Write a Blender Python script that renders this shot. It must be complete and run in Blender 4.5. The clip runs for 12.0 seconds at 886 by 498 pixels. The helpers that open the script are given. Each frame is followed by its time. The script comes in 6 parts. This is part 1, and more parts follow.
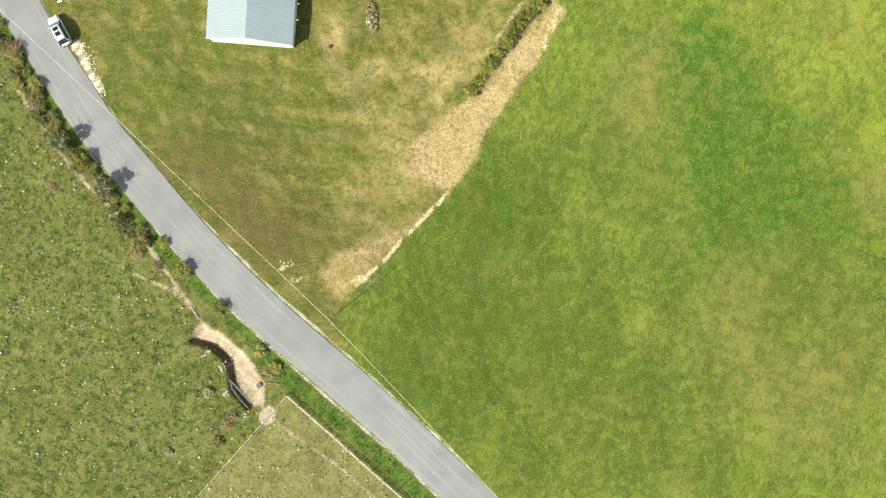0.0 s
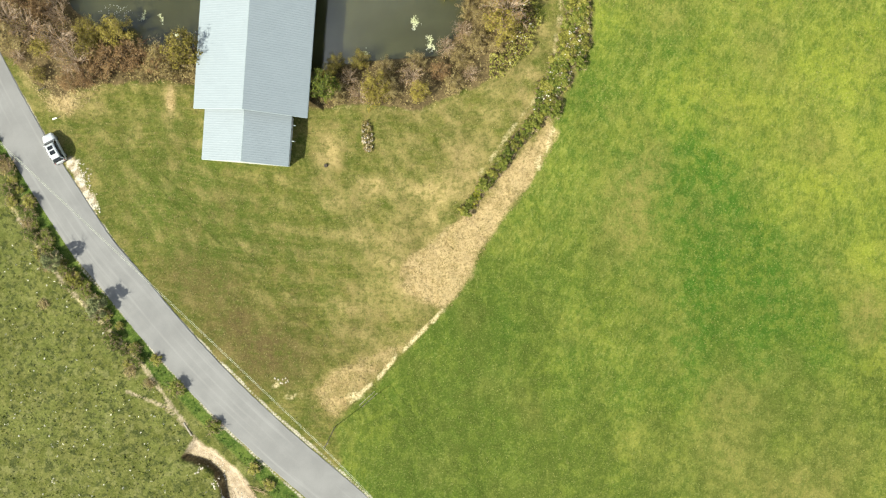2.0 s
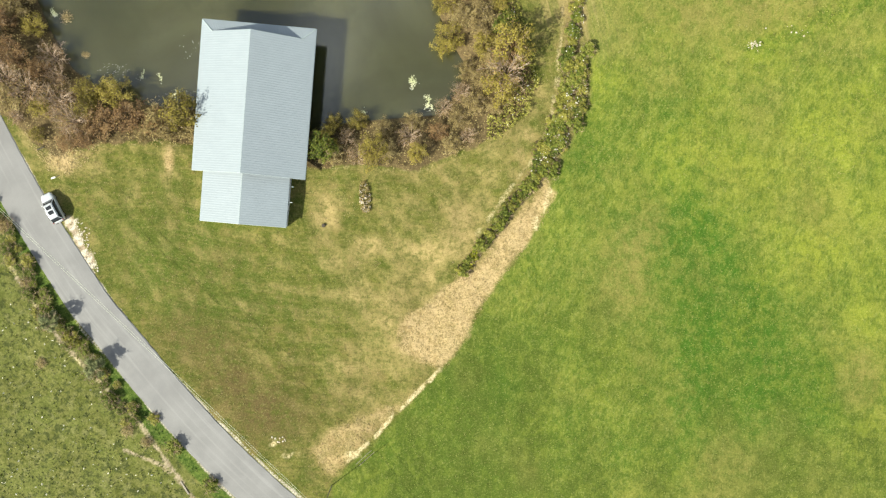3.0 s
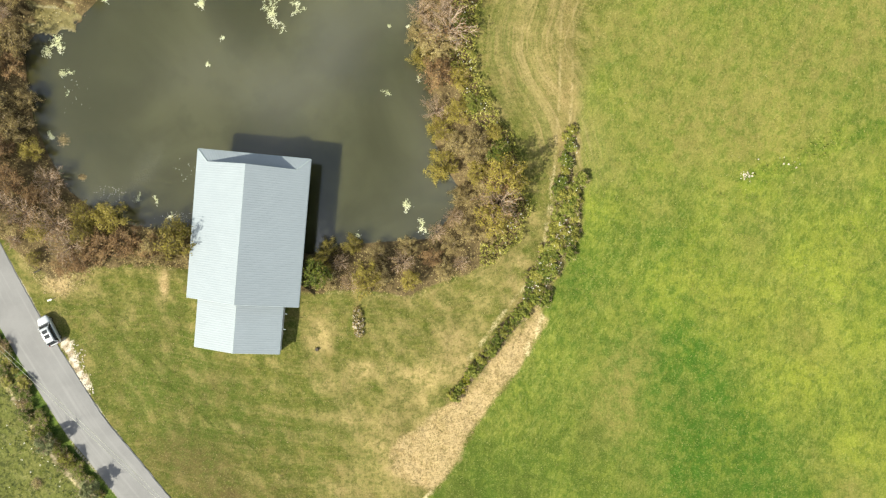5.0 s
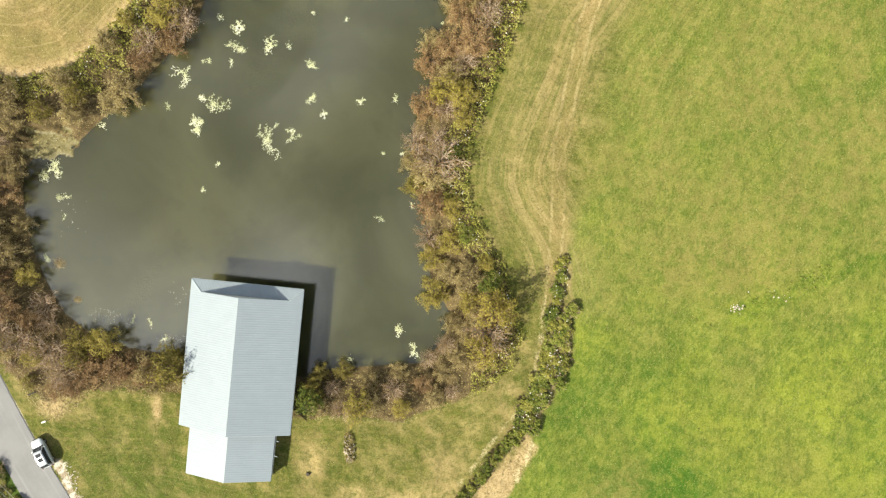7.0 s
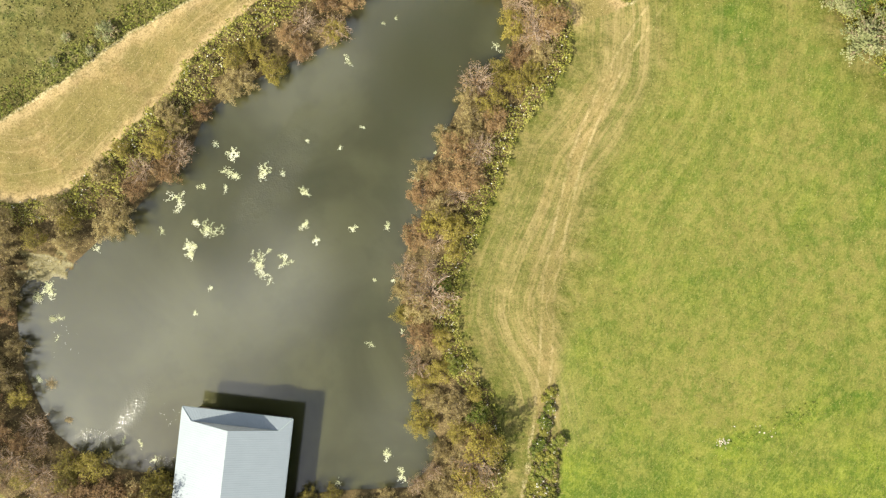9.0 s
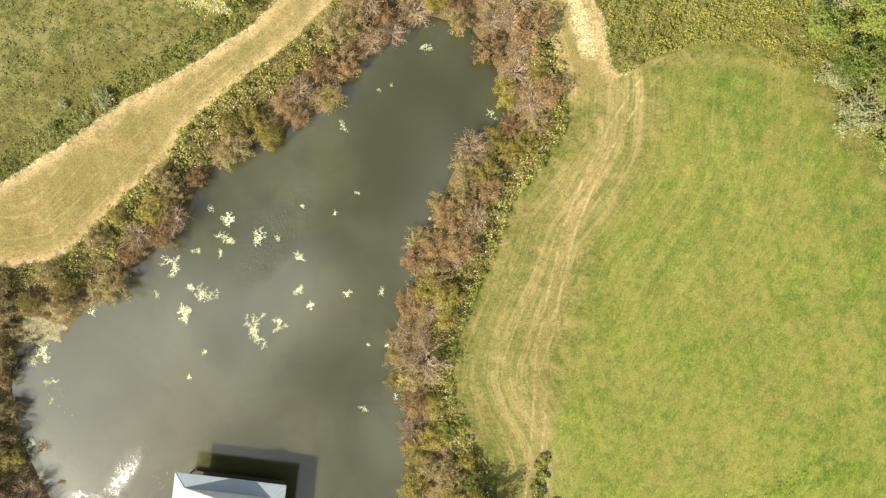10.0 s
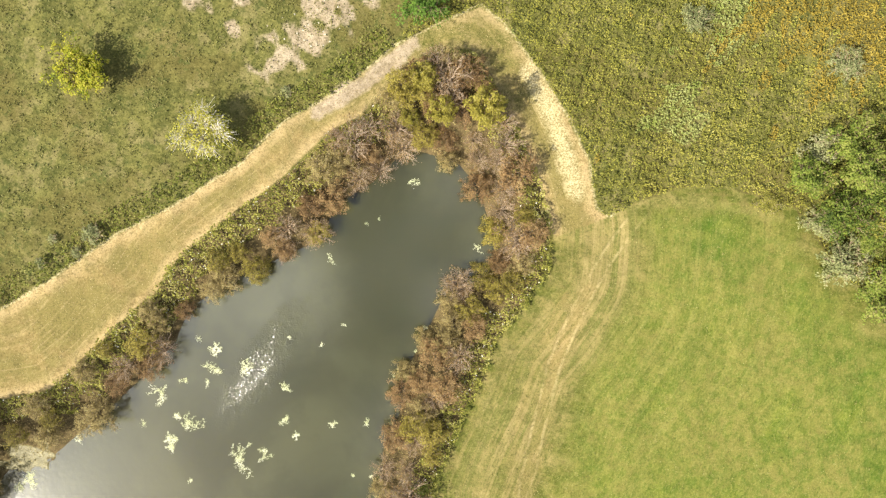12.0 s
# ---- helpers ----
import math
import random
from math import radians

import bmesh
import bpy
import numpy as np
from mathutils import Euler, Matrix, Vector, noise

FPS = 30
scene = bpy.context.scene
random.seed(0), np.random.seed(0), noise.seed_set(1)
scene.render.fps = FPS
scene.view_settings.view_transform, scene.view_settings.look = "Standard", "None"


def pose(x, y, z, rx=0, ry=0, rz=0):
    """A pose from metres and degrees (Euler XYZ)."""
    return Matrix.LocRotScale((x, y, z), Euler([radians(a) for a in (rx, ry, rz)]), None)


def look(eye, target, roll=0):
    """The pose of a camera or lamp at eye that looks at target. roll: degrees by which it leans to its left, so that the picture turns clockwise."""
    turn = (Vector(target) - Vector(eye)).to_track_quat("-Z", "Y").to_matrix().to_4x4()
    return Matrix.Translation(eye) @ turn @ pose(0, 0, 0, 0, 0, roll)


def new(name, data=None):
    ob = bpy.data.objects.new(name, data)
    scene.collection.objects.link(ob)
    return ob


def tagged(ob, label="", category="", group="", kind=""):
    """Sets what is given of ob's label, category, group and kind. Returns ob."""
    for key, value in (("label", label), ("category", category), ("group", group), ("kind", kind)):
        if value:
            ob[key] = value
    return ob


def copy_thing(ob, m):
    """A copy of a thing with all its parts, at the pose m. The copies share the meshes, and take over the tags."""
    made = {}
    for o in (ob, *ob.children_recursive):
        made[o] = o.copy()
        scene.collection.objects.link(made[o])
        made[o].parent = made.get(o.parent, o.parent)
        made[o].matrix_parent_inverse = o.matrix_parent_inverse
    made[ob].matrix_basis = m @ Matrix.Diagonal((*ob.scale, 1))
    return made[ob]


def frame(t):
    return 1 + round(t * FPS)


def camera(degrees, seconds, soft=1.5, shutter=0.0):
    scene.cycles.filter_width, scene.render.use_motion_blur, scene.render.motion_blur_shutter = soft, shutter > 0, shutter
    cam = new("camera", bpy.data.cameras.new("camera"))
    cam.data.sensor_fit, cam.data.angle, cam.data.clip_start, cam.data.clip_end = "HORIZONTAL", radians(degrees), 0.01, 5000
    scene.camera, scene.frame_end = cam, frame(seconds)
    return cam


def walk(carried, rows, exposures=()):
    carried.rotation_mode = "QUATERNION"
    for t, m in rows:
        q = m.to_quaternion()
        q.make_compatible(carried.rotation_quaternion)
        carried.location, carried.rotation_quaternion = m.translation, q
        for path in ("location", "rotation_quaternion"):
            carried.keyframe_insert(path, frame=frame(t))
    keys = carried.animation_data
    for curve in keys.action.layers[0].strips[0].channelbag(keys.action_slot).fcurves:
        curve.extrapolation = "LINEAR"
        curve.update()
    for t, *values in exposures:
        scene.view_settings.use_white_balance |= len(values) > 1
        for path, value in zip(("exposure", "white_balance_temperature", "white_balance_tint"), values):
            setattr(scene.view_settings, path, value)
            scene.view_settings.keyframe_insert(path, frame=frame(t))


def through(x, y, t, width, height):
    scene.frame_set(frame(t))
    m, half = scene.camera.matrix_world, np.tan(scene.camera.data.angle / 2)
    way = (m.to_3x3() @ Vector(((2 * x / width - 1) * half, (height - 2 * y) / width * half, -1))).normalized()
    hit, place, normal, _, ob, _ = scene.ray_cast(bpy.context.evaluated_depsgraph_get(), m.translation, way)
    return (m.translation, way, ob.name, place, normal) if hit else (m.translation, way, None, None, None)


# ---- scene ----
cam = camera(72.6, 12.0, soft=1.3)
PATH = [
    (0, 1.818, 1.99, 83.352, -2.988, -0.012, 1.173),
    (0.5, 1.543, 5.67, 83.239, -2.809, -0.273, 1.188),
    (1, 1.291, 9.359, 83.141, -2.556, -0.497, 1.187),
    (1.5, 1.108, 13.077, 83.078, -2.301, -0.706, 1.296),
    (2, 0.996, 16.894, 83.073, -2.119, -0.861, 1.353),
    (2.5, 1.011, 20.862, 83.066, -2.037, -0.911, 1.437),
    (3, 1.131, 25.011, 83.014, -2.029, -0.882, 1.539),
    (5, 1.835, 42.797, 82.937, -2.361, -0.69, 2.012),
    (5.5, 1.965, 47.185, 82.885, -2.388, -0.656, 2.125),
    (6, 2.127, 51.445, 82.879, -2.312, -0.607, 2.308),
    (6.5, 2.337, 55.672, 82.884, -2.162, -0.547, 2.437),
    (7, 2.586, 59.952, 82.888, -2.008, -0.461, 2.58),
    (9, 3.044, 77.342, 83.056, -1.627, -0.432, 3.469),
    (9.5, 3.04, 81.816, 83.116, -1.509, -0.532, 3.642),
    (10, 3.133, 86.342, 83.143, -1.437, -0.54, 3.85),
    (10.5, 3.316, 90.929, 83.195, -1.35, -0.52, 4.03),
    (11, 3.562, 95.536, 83.257, -1.203, -0.449, 4.222),
    (11.5, 3.831, 100.116, 83.318, -1.084, -0.345, 4.415),
    (12, 4.098, 104.701, 83.366, -1.037, -0.299, 4.555),
]
walk(cam, [(t, pose(x, y, z, a, b, c)) for t, x, y, z, a, b, c in PATH],
     exposures=[(0.0, 1.10, 6700, 1), (6.0, 1.10, 6900, 5), (12.0, 1.22, 7000, 6)])

# ---- world, sun, exposure ----
SUN_FROM = Vector((-0.585, -0.470, 0.660)).normalized()
world = bpy.data.worlds.new("sky")
scene.world = world
world.use_nodes = True
wn, wl = world.node_tree.nodes, world.node_tree.links
wn.clear()
sky = wn.new("ShaderNodeTexSky")
sky.sky_type, sky.sun_disc = "NISHITA", False
sky.dust_density = 2.5
sky.sun_elevation = math.asin(SUN_FROM.z)
sky.sun_rotation = math.atan2(SUN_FROM.x, SUN_FROM.y)
sky_coord = wn.new("ShaderNodeTexCoord")
cloud_noise = wn.new("ShaderNodeTexNoise")
cloud_noise.inputs["Scale"].default_value = 3.2
cloud_noise.inputs["Detail"].default_value = 5.0
cloud_ramp = wn.new("ShaderNodeValToRGB")
cloud_ramp.color_ramp.elements[0].position, cloud_ramp.color_ramp.elements[1].position = 0.50, 0.64
cloud_mix = wn.new("ShaderNodeMix")
cloud_mix.data_type = "RGBA"
cloud_mix.inputs["B"].default_value = (13.0, 13.4, 14.2, 1)
background = wn.new("ShaderNodeBackground")
background.inputs["Strength"].default_value = 0.070
world_out = wn.new("ShaderNodeOutputWorld")
wl.new(sky_coord.outputs["Generated"], cloud_noise.inputs["Vector"])
wl.new(cloud_noise.outputs["Fac"], cloud_ramp.inputs["Fac"])
wl.new(cloud_ramp.outputs["Color"], cloud_mix.inputs["Factor"])
wl.new(sky.outputs["Color"], cloud_mix.inputs["A"])
wl.new(cloud_mix.outputs["Result"], background.inputs["Color"])
wl.new(background.outputs["Background"], world_out.inputs["Surface"])

sun = new("sun", bpy.data.lights.new("sun", "SUN"))
sun.data.energy, sun.data.angle, sun.data.color = 4.7, radians(0.6), (1.0, 0.95, 0.86)
sun.matrix_world = look((0, 0, 120), Vector((0, 0, 120)) - SUN_FROM)
tagged(sun, kind="structure")

# ---- outlines of the place ----
WATER_Z = -2.05
POND = [(-56, 65), (-55.4, 60), (-54.5, 55), (-52.3, 50.2), (-49.5, 45.5), (-46, 43), (-40.6, 41), (-32.7, 40), (-24, 38.6),
        (-15.5, 37.8), (-11.2, 39.2), (-6.4, 39.8), (1.5, 40.6), (4, 44), (5.4, 47.4), (3.4, 50.5), (1.4, 54.4), (1.4, 58.9),
        (0.3, 63.9), (-1.1, 66.9), (-1.4, 73.8), (0.5, 78.8), (1.2, 86), (3.3, 91), (5.2, 95.7), (10.2, 98.8), (12.4, 102.4),
        (11.2, 107), (9.2, 112.4), (5.7, 115.8), (0, 116.9), (-3, 115.5), (-6, 112), (-10.8, 108.6), (-13.2, 103), (-20.6, 99),
        (-26, 95.8), (-30.6, 92), (-32.2, 87.2), (-36.2, 82.2), (-40, 77.8), (-43.8, 74.2), (-47.4, 70.5), (-50.5, 68.5), (-54, 67.6)]
THICKET = [(-64, 40), (-57, 38.2), (-53.4, 34.6), (-50.3, 33.2), (-45.8, 34.9), (-36.7, 35.7), (-32.1, 35.1), (-24, 33.5), (-16, 32.5), (-9.1, 33.3),
           (-1.3, 32.6), (3.3, 34.7), (9.4, 37.6), (13, 40.8), (14.4, 45.4), (13.5, 49), (11.5, 55.2), (8.2, 59.7), (5.9, 65.1),
           (6.0, 70.6), (7.9, 76.9), (10.6, 84.1), (12.5, 91.1), (16, 96), (19.1, 101.5), (19.1, 106.9), (17, 112.9),
           (14, 118.8), (9.8, 125.6), (6, 130.4), (0.9, 129.8), (-3.7, 126), (-7.9, 120.4), (-12.3, 117.8), (-17.9, 111.3),
           (-23.7, 106.2), (-29.5, 101), (-32.3, 97.8), (-34.4, 93.7), (-39.4, 89), (-43, 84.4), (-48, 79.4), (-54.1, 77.7), (-64, 78)]
PATH_OUTER = [(-75, 78), (-64, 84), (-54.8, 90.5), (-47.5, 95.7), (-40.2, 101.7), (-32.8, 106.1), (-24.1, 112.6), (-18.4, 118.8), (-11.1, 123.6),
              (-4, 130.3), (1.2, 133.4), (7.1, 136.5), (10.3, 134.5), (15.4, 128.8), (19.7, 123), (23.3, 117.2), (25, 110.4), (27, 109.4)]
FIELD_EDGE = [(-12, -11.5), (-9.3, -7.6), (-4.6, -3.2), (1.5, 4), (5.3, 8.7), (9, 16.4), (14.2, 23.4), (17, 30.3), (17.3, 32.8),
              (20.2, 38.7), (22, 44.1), (21.3, 53.2), (20.4, 60), (20.3, 71), (21.5, 79), (23.5, 88.5), (26.5, 97), (30, 104)]
FIELD_NORTH = [(27, 109.4), (30, 111.6), (35.8, 114), (43, 114.6), (51.4, 112.5), (58.3, 104.5), (65.1, 98.1), (100, 85)]
ROAD_LEFT = [(-95, 110), (-72, 55), (-63, 36.5), (-58.2, 27.7), (-54.9, 22), (-50.7, 15.4), (-46.7, 9.6), (-41.3, 3.9), (-35.9, -2.3), (-28.1, -10.8),
             (-20.2, -17.9), (-12.2, -24.8), (-4.2, -31.5), (2.3, -37.7), (40, -73), (110, -138)]
ROAD_RIGHT = [(-90, 112), (-67, 57), (-58.5, 38.5), (-53.8, 30.3), (-51.2, 25.5), (-47.4, 19.9), (-44, 15.4), (-39.4, 9.7), (-33.6, 3.2), (-28.1, -2.2),
              (-20.2, -9.7), (-12.3, -16.3), (-4.3, -23.4), (3.8, -30.7), (9.9, -37.2), (46, -69), (116, -134)]
DRY_STRIP = [(17.8, 30.2), (16, 25.7), (13.3, 21.7), (10, 17), (7, 11.8), (4.4, 7), (2.6, 5.2), (-0.7, 6.9), (-3.9, 8.4), (-3.5, 10.8),
             (-0.1, 14), (2.9, 17.2), (6, 18.7), (9.8, 23.4), (13.5, 27.9), (16.2, 31.6)]
DRY_LOWER = [(2.6, 5.4), (1.7, 4.2), (-2.1, 0.6), (-5.2, -2.7), (-9.8, -7.9), (-12.1, -9.9), (-14, -8.2), (-14.8, -5.8), (-12.4, -3.4), (-7.8, -1.4), (-3.1, 0.7)]
PADDOCK = [(-19.5, -23.2), (8, -47.2), (40, -80), (-70, -80), (-41, -48.5)]
PIT = [(-33.2, -16), (-31.4, -13), (-27.3, -15.6), (-24.9, -17.8), (-22.5, -21.6), (-22.6, -24.2), (-24.9, -25.6), (-27.4, -22.7), (-27.9, -18.9), (-30, -17)]
PIT_FACE = [(-33.2, -16.0), (-30.0, -17.0), (-27.9, -18.9), (-27.4, -22.7), (-24.9, -25.6)]
HEDGE_EAST = [(19.5, 56.5), (19.4, 53), (19.9, 44), (17.9, 38.3), (15.4, 33), (11.6, 28.3), (8.2, 23.3), (4.9, 18.7)]
HEDGE_WEST = [(-66, 36), (-57.8, 23), (-54.6, 17.6), (-51.2, 11.6), (-45.4, 5.4), (-39.2, -2.9), (-33.8, -7.3), (-31, -10.5)]


def smooth(v, lo, hi):
    s = np.clip((np.asarray(v, float) - lo) / (hi - lo), 0, 1)
    return s * s * (3 - 2 * s)


def line_distance(x, y, pts):
    best = np.full(np.shape(x), 1e9)
    for (ax, ay), (bx, by) in zip(pts, pts[1:]):
        dx, dy = bx - ax, by - ay
        if dx == 0 and dy == 0:
            continue
        s = np.clip(((x - ax) * dx + (y - ay) * dy) / (dx * dx + dy * dy), 0, 1)
        best = np.minimum(best, (x - ax - s * dx) ** 2 + (y - ay - s * dy) ** 2)
    return np.sqrt(best)


def signed(x, y, pts):
    """Distance to a closed outline, negative inside."""
    x, y = np.asarray(x, float), np.asarray(y, float)
    inside = np.zeros(x.shape, bool)
    for (ax, ay), (bx, by) in zip(pts, pts[1:] + pts[:1]):
        if ay != by:
            inside ^= ((ay > y) != (by > y)) & (x < (bx - ax) * (y - ay) / (by - ay) + ax)
    d = line_distance(x, y, pts + pts[:1])
    return np.where(inside, -d, d)


def waves(x, y, size, seed):
    """Smooth uneven field between about -1 and 1, made of a few crossing waves."""
    rng = np.random.RandomState(seed)
    total = np.zeros(np.shape(x))
    for k in range(7):
        a, f, p = rng.uniform(0, 6.28), rng.uniform(0.6, 1.9) * 6.28 / size, rng.uniform(0, 6.28)
        total = total + np.sin((x * math.cos(a) + y * math.sin(a)) * f + p)
    return total / 3.2


def soft_ramp(v, k):
    return k * np.logaddexp(0, np.clip(np.asarray(v, float) / k, -40, 40))


def blob(x, y, cx, cy, r, ry=None):
    return np.exp(-((x - cx) / r) ** 2 - ((y - cy) / (ry or r)) ** 2)


ROAD_MID = [(-92, 111), (-69, 56), (-60.7, 37.5), (-56.2, 28.8), (-53, 23.7), (-49, 17.7), (-45.3, 12.5), (-40.3, 6.8), (-34.7, 0.4),
            (-28.1, -6.5), (-20.2, -13.8), (-12.2, -20.5), (-4.2, -27.4), (3.1, -34.2), (43, -71), (113, -136)]


def base_height(x, y):
    x, y = np.asarray(x, float), np.asarray(y, float)
    east = np.minimum(soft_ramp(x - 10, 6) * 0.04, 2.6)
    north = np.minimum(soft_ramp(y - 75, 8) * 0.02, 1.6)
    south = 0.5 * smooth(-y, -20, 8)
    dip = -0.7 * blob(x, y, -54, 30, 16)
    h = -0.15 + east + north + south + dip
    flat = smooth(line_distance(x, y, ROAD_MID), 3, 7)
    return h + flat * (0.12 * waves(x, y, 14, 3) + 0.05 * waves(x, y, 4, 4))


def ground_height(x, y):
    x, y = np.asarray(x, float), np.asarray(y, float)
    h = base_height(x, y)
    d = signed(x, y, POND)
    bank = WATER_Z + 0.05 + (h - WATER_Z) * smooth(d, -0.5, 6.0)
    h = np.where(d < 6, np.where(d > 0, bank, WATER_Z + 0.05 + np.maximum(d, -5) * 0.32), h)
    shelf = smooth(-np.hypot((x + 51.6) / 1.7, y - 69.0) - 0.7 * waves(x, y, 3.0, 71) - 0.4 * waves(x, y, 0.9, 72), -2.8, -1.7)
    h = h * (1 - shelf) + shelf * (WATER_Z + 0.06)
    pit = signed(x, y, PIT)
    cut = line_distance(x, y, PIT_FACE)
    h = h - (0.35 + 0.6 * np.exp(-(cut / 2.2) ** 2)) * smooth(-pit, -0.15, 0.35 + 0.8 * smooth(cut, 0.5, 2.5))
    return h


def z_at(x, y):
    return float(ground_height(np.array([x]), np.array([y]))[0])


# ---- materials ----
def colour(c):
    return (*c, 1.0)


class Nodes:
    """Short hand for building one material's nodes."""

    def __init__(self, name, rough=0.8, metal=0.0, spec=0.3):
        self.material = bpy.data.materials.new(name)
        self.material.use_nodes = True
        self.tree = self.material.node_tree
        self.shader = self.tree.nodes["Principled BSDF"]
        self.shader.inputs["Roughness"].default_value = rough
        self.shader.inputs["Metallic"].default_value = metal
        self.shader.inputs["Specular IOR Level"].default_value = spec
        self.place = self.tree.nodes.new("ShaderNodeTexCoord").outputs["Object"]

    def set(self, socket, value):
        if hasattr(value, "is_linked"):
            self.tree.links.new(value, socket)
        elif isinstance(value, tuple):
            socket.default_value = colour(value) if len(socket.default_value) == 4 else value
        else:
            socket.default_value = value

    def noise(self, scale, detail=3.0, rough=0.55, vector=None, stretch=None, turn=0.0, warp=0.0):
        n = self.tree.nodes.new("ShaderNodeTexNoise")
        n.inputs["Scale"].default_value, n.inputs["Detail"].default_value = scale, detail
        n.inputs["Roughness"].default_value, n.inputs["Distortion"].default_value = rough, warp
        v = vector or self.place
        if stretch:
            m = self.tree.nodes.new("ShaderNodeMapping")
            m.inputs["Scale"].default_value, m.inputs["Rotation"].default_value = stretch, (0, 0, radians(turn))
            self.tree.links.new(v, m.inputs["Vector"])
            v = m.outputs["Vector"]
        self.tree.links.new(v, n.inputs["Vector"])
        return n.outputs["Fac"]

    def cells(self, scale, output="Distance"):
        n = self.tree.nodes.new("ShaderNodeTexVoronoi")
        n.inputs["Scale"].default_value = scale
        self.tree.links.new(self.place, n.inputs["Vector"])
        return n.outputs[output]

    def span(self, value, lo, hi, out_lo=0.0, out_hi=1.0):
        n = self.tree.nodes.new("ShaderNodeMapRange")
        n.interpolation_type = "SMOOTHSTEP"
        for k, v in enumerate((value, lo, hi, out_lo, out_hi)):
            self.set(n.inputs[k], v)
        return n.outputs["Result"]

    def mix(self, factor, a, b, blend="MIX"):
        n = self.tree.nodes.new("ShaderNodeMix")
        n.data_type, n.blend_type = "RGBA", blend
        self.set(n.inputs["Factor"], factor)
        self.set(n.inputs["A"], a)
        self.set(n.inputs["B"], b)
        return n.outputs["Result"]

    def math(self, how, a, b=0.0, c=0.0):
        n = self.tree.nodes.new("ShaderNodeMath")
        n.operation = how
        for k, v in enumerate((a, b, c)):
            self.set(n.inputs[k], v)
        return n.outputs["Value"]

    def attribute(self, name):
        n = self.tree.nodes.new("ShaderNodeAttribute")
        n.attribute_name = name
        return n.outputs["Fac"]

    def island(self):
        return self.tree.nodes.new("ShaderNodeNewGeometry").outputs["Random Per Island"]

    def random(self):
        return self.tree.nodes.new("ShaderNodeObjectInfo").outputs["Random"]

    def bump(self, height, strength, distance):
        n = self.tree.nodes.new("ShaderNodeBump")
        n.inputs["Strength"].default_value, n.inputs["Distance"].default_value = strength, distance
        self.tree.links.new(height, n.inputs["Height"])
        self.tree.links.new(n.outputs["Normal"], self.shader.inputs["Normal"])

    def done(self, base=None, rough=None):
        if base is not None:
            self.set(self.shader.inputs["Base Color"], base)
        if rough is not None:
            self.set(self.shader.inputs["Roughness"], rough)
        return self.material


def plain(name, base, rough=0.6, metal=0.0, spec=0.4, vary=0.18, scale=6.0):
    n = Nodes(name, rough, metal, spec)
    dark = tuple(v * (1 - vary) for v in base)
    light = tuple(min(1, v * (1 + vary)) for v in base)
    f = n.noise(scale, 4)
    n.bump(n.noise(scale * 6, 2), 0.15, 0.01)
    return n.done(n.mix(n.span(f, 0.3, 0.7), dark, light))


def leafy(name, *shades, rough=0.65, through=0.35):
    """Leaves: each leaf takes its own shade, each plant its own lean."""
    n = Nodes(name, rough, 0, 0.25)
    ramp = n.tree.nodes.new("ShaderNodeValToRGB")
    ramp.color_ramp.interpolation = "LINEAR"
    while len(ramp.color_ramp.elements) < len(shades):
        ramp.color_ramp.elements.new(0.5)
    for k, (e, s) in enumerate(zip(ramp.color_ramp.elements, shades)):
        e.position, e.color = k / (len(shades) - 1), colour(s)
    lean = n.math("MULTIPLY_ADD", n.random(), 0.44, -0.22)
    patch = n.math("MULTIPLY_ADD", n.noise(0.55, 3), 1.5, -0.75)
    region = n.math("MULTIPLY_ADD", n.noise(0.13, 2), 0.9, -0.45)
    own = n.math("MULTIPLY_ADD", n.island(), 0.6, 0.2)
    n.set(ramp.inputs["Fac"], n.math("ADD", n.math("ADD", n.math("ADD", own, lean), patch), region))
    n.set(n.shader.inputs["Subsurface Weight"], 0.0)
    trans = n.tree.nodes.new("ShaderNodeBsdfTranslucent")
    both = n.tree.nodes.new("ShaderNodeMixShader")
    both.inputs["Fac"].default_value = through
    n.tree.links.new(ramp.outputs["Color"], trans.inputs["Color"])
    n.tree.links.new(n.shader.outputs["BSDF"], both.inputs[1])
    n.tree.links.new(trans.outputs["BSDF"], both.inputs[2])
    n.tree.links.new(both.outputs["Shader"], n.tree.nodes["Material Output"].inputs["Surface"])
    return n.done(ramp.outputs["Color"])


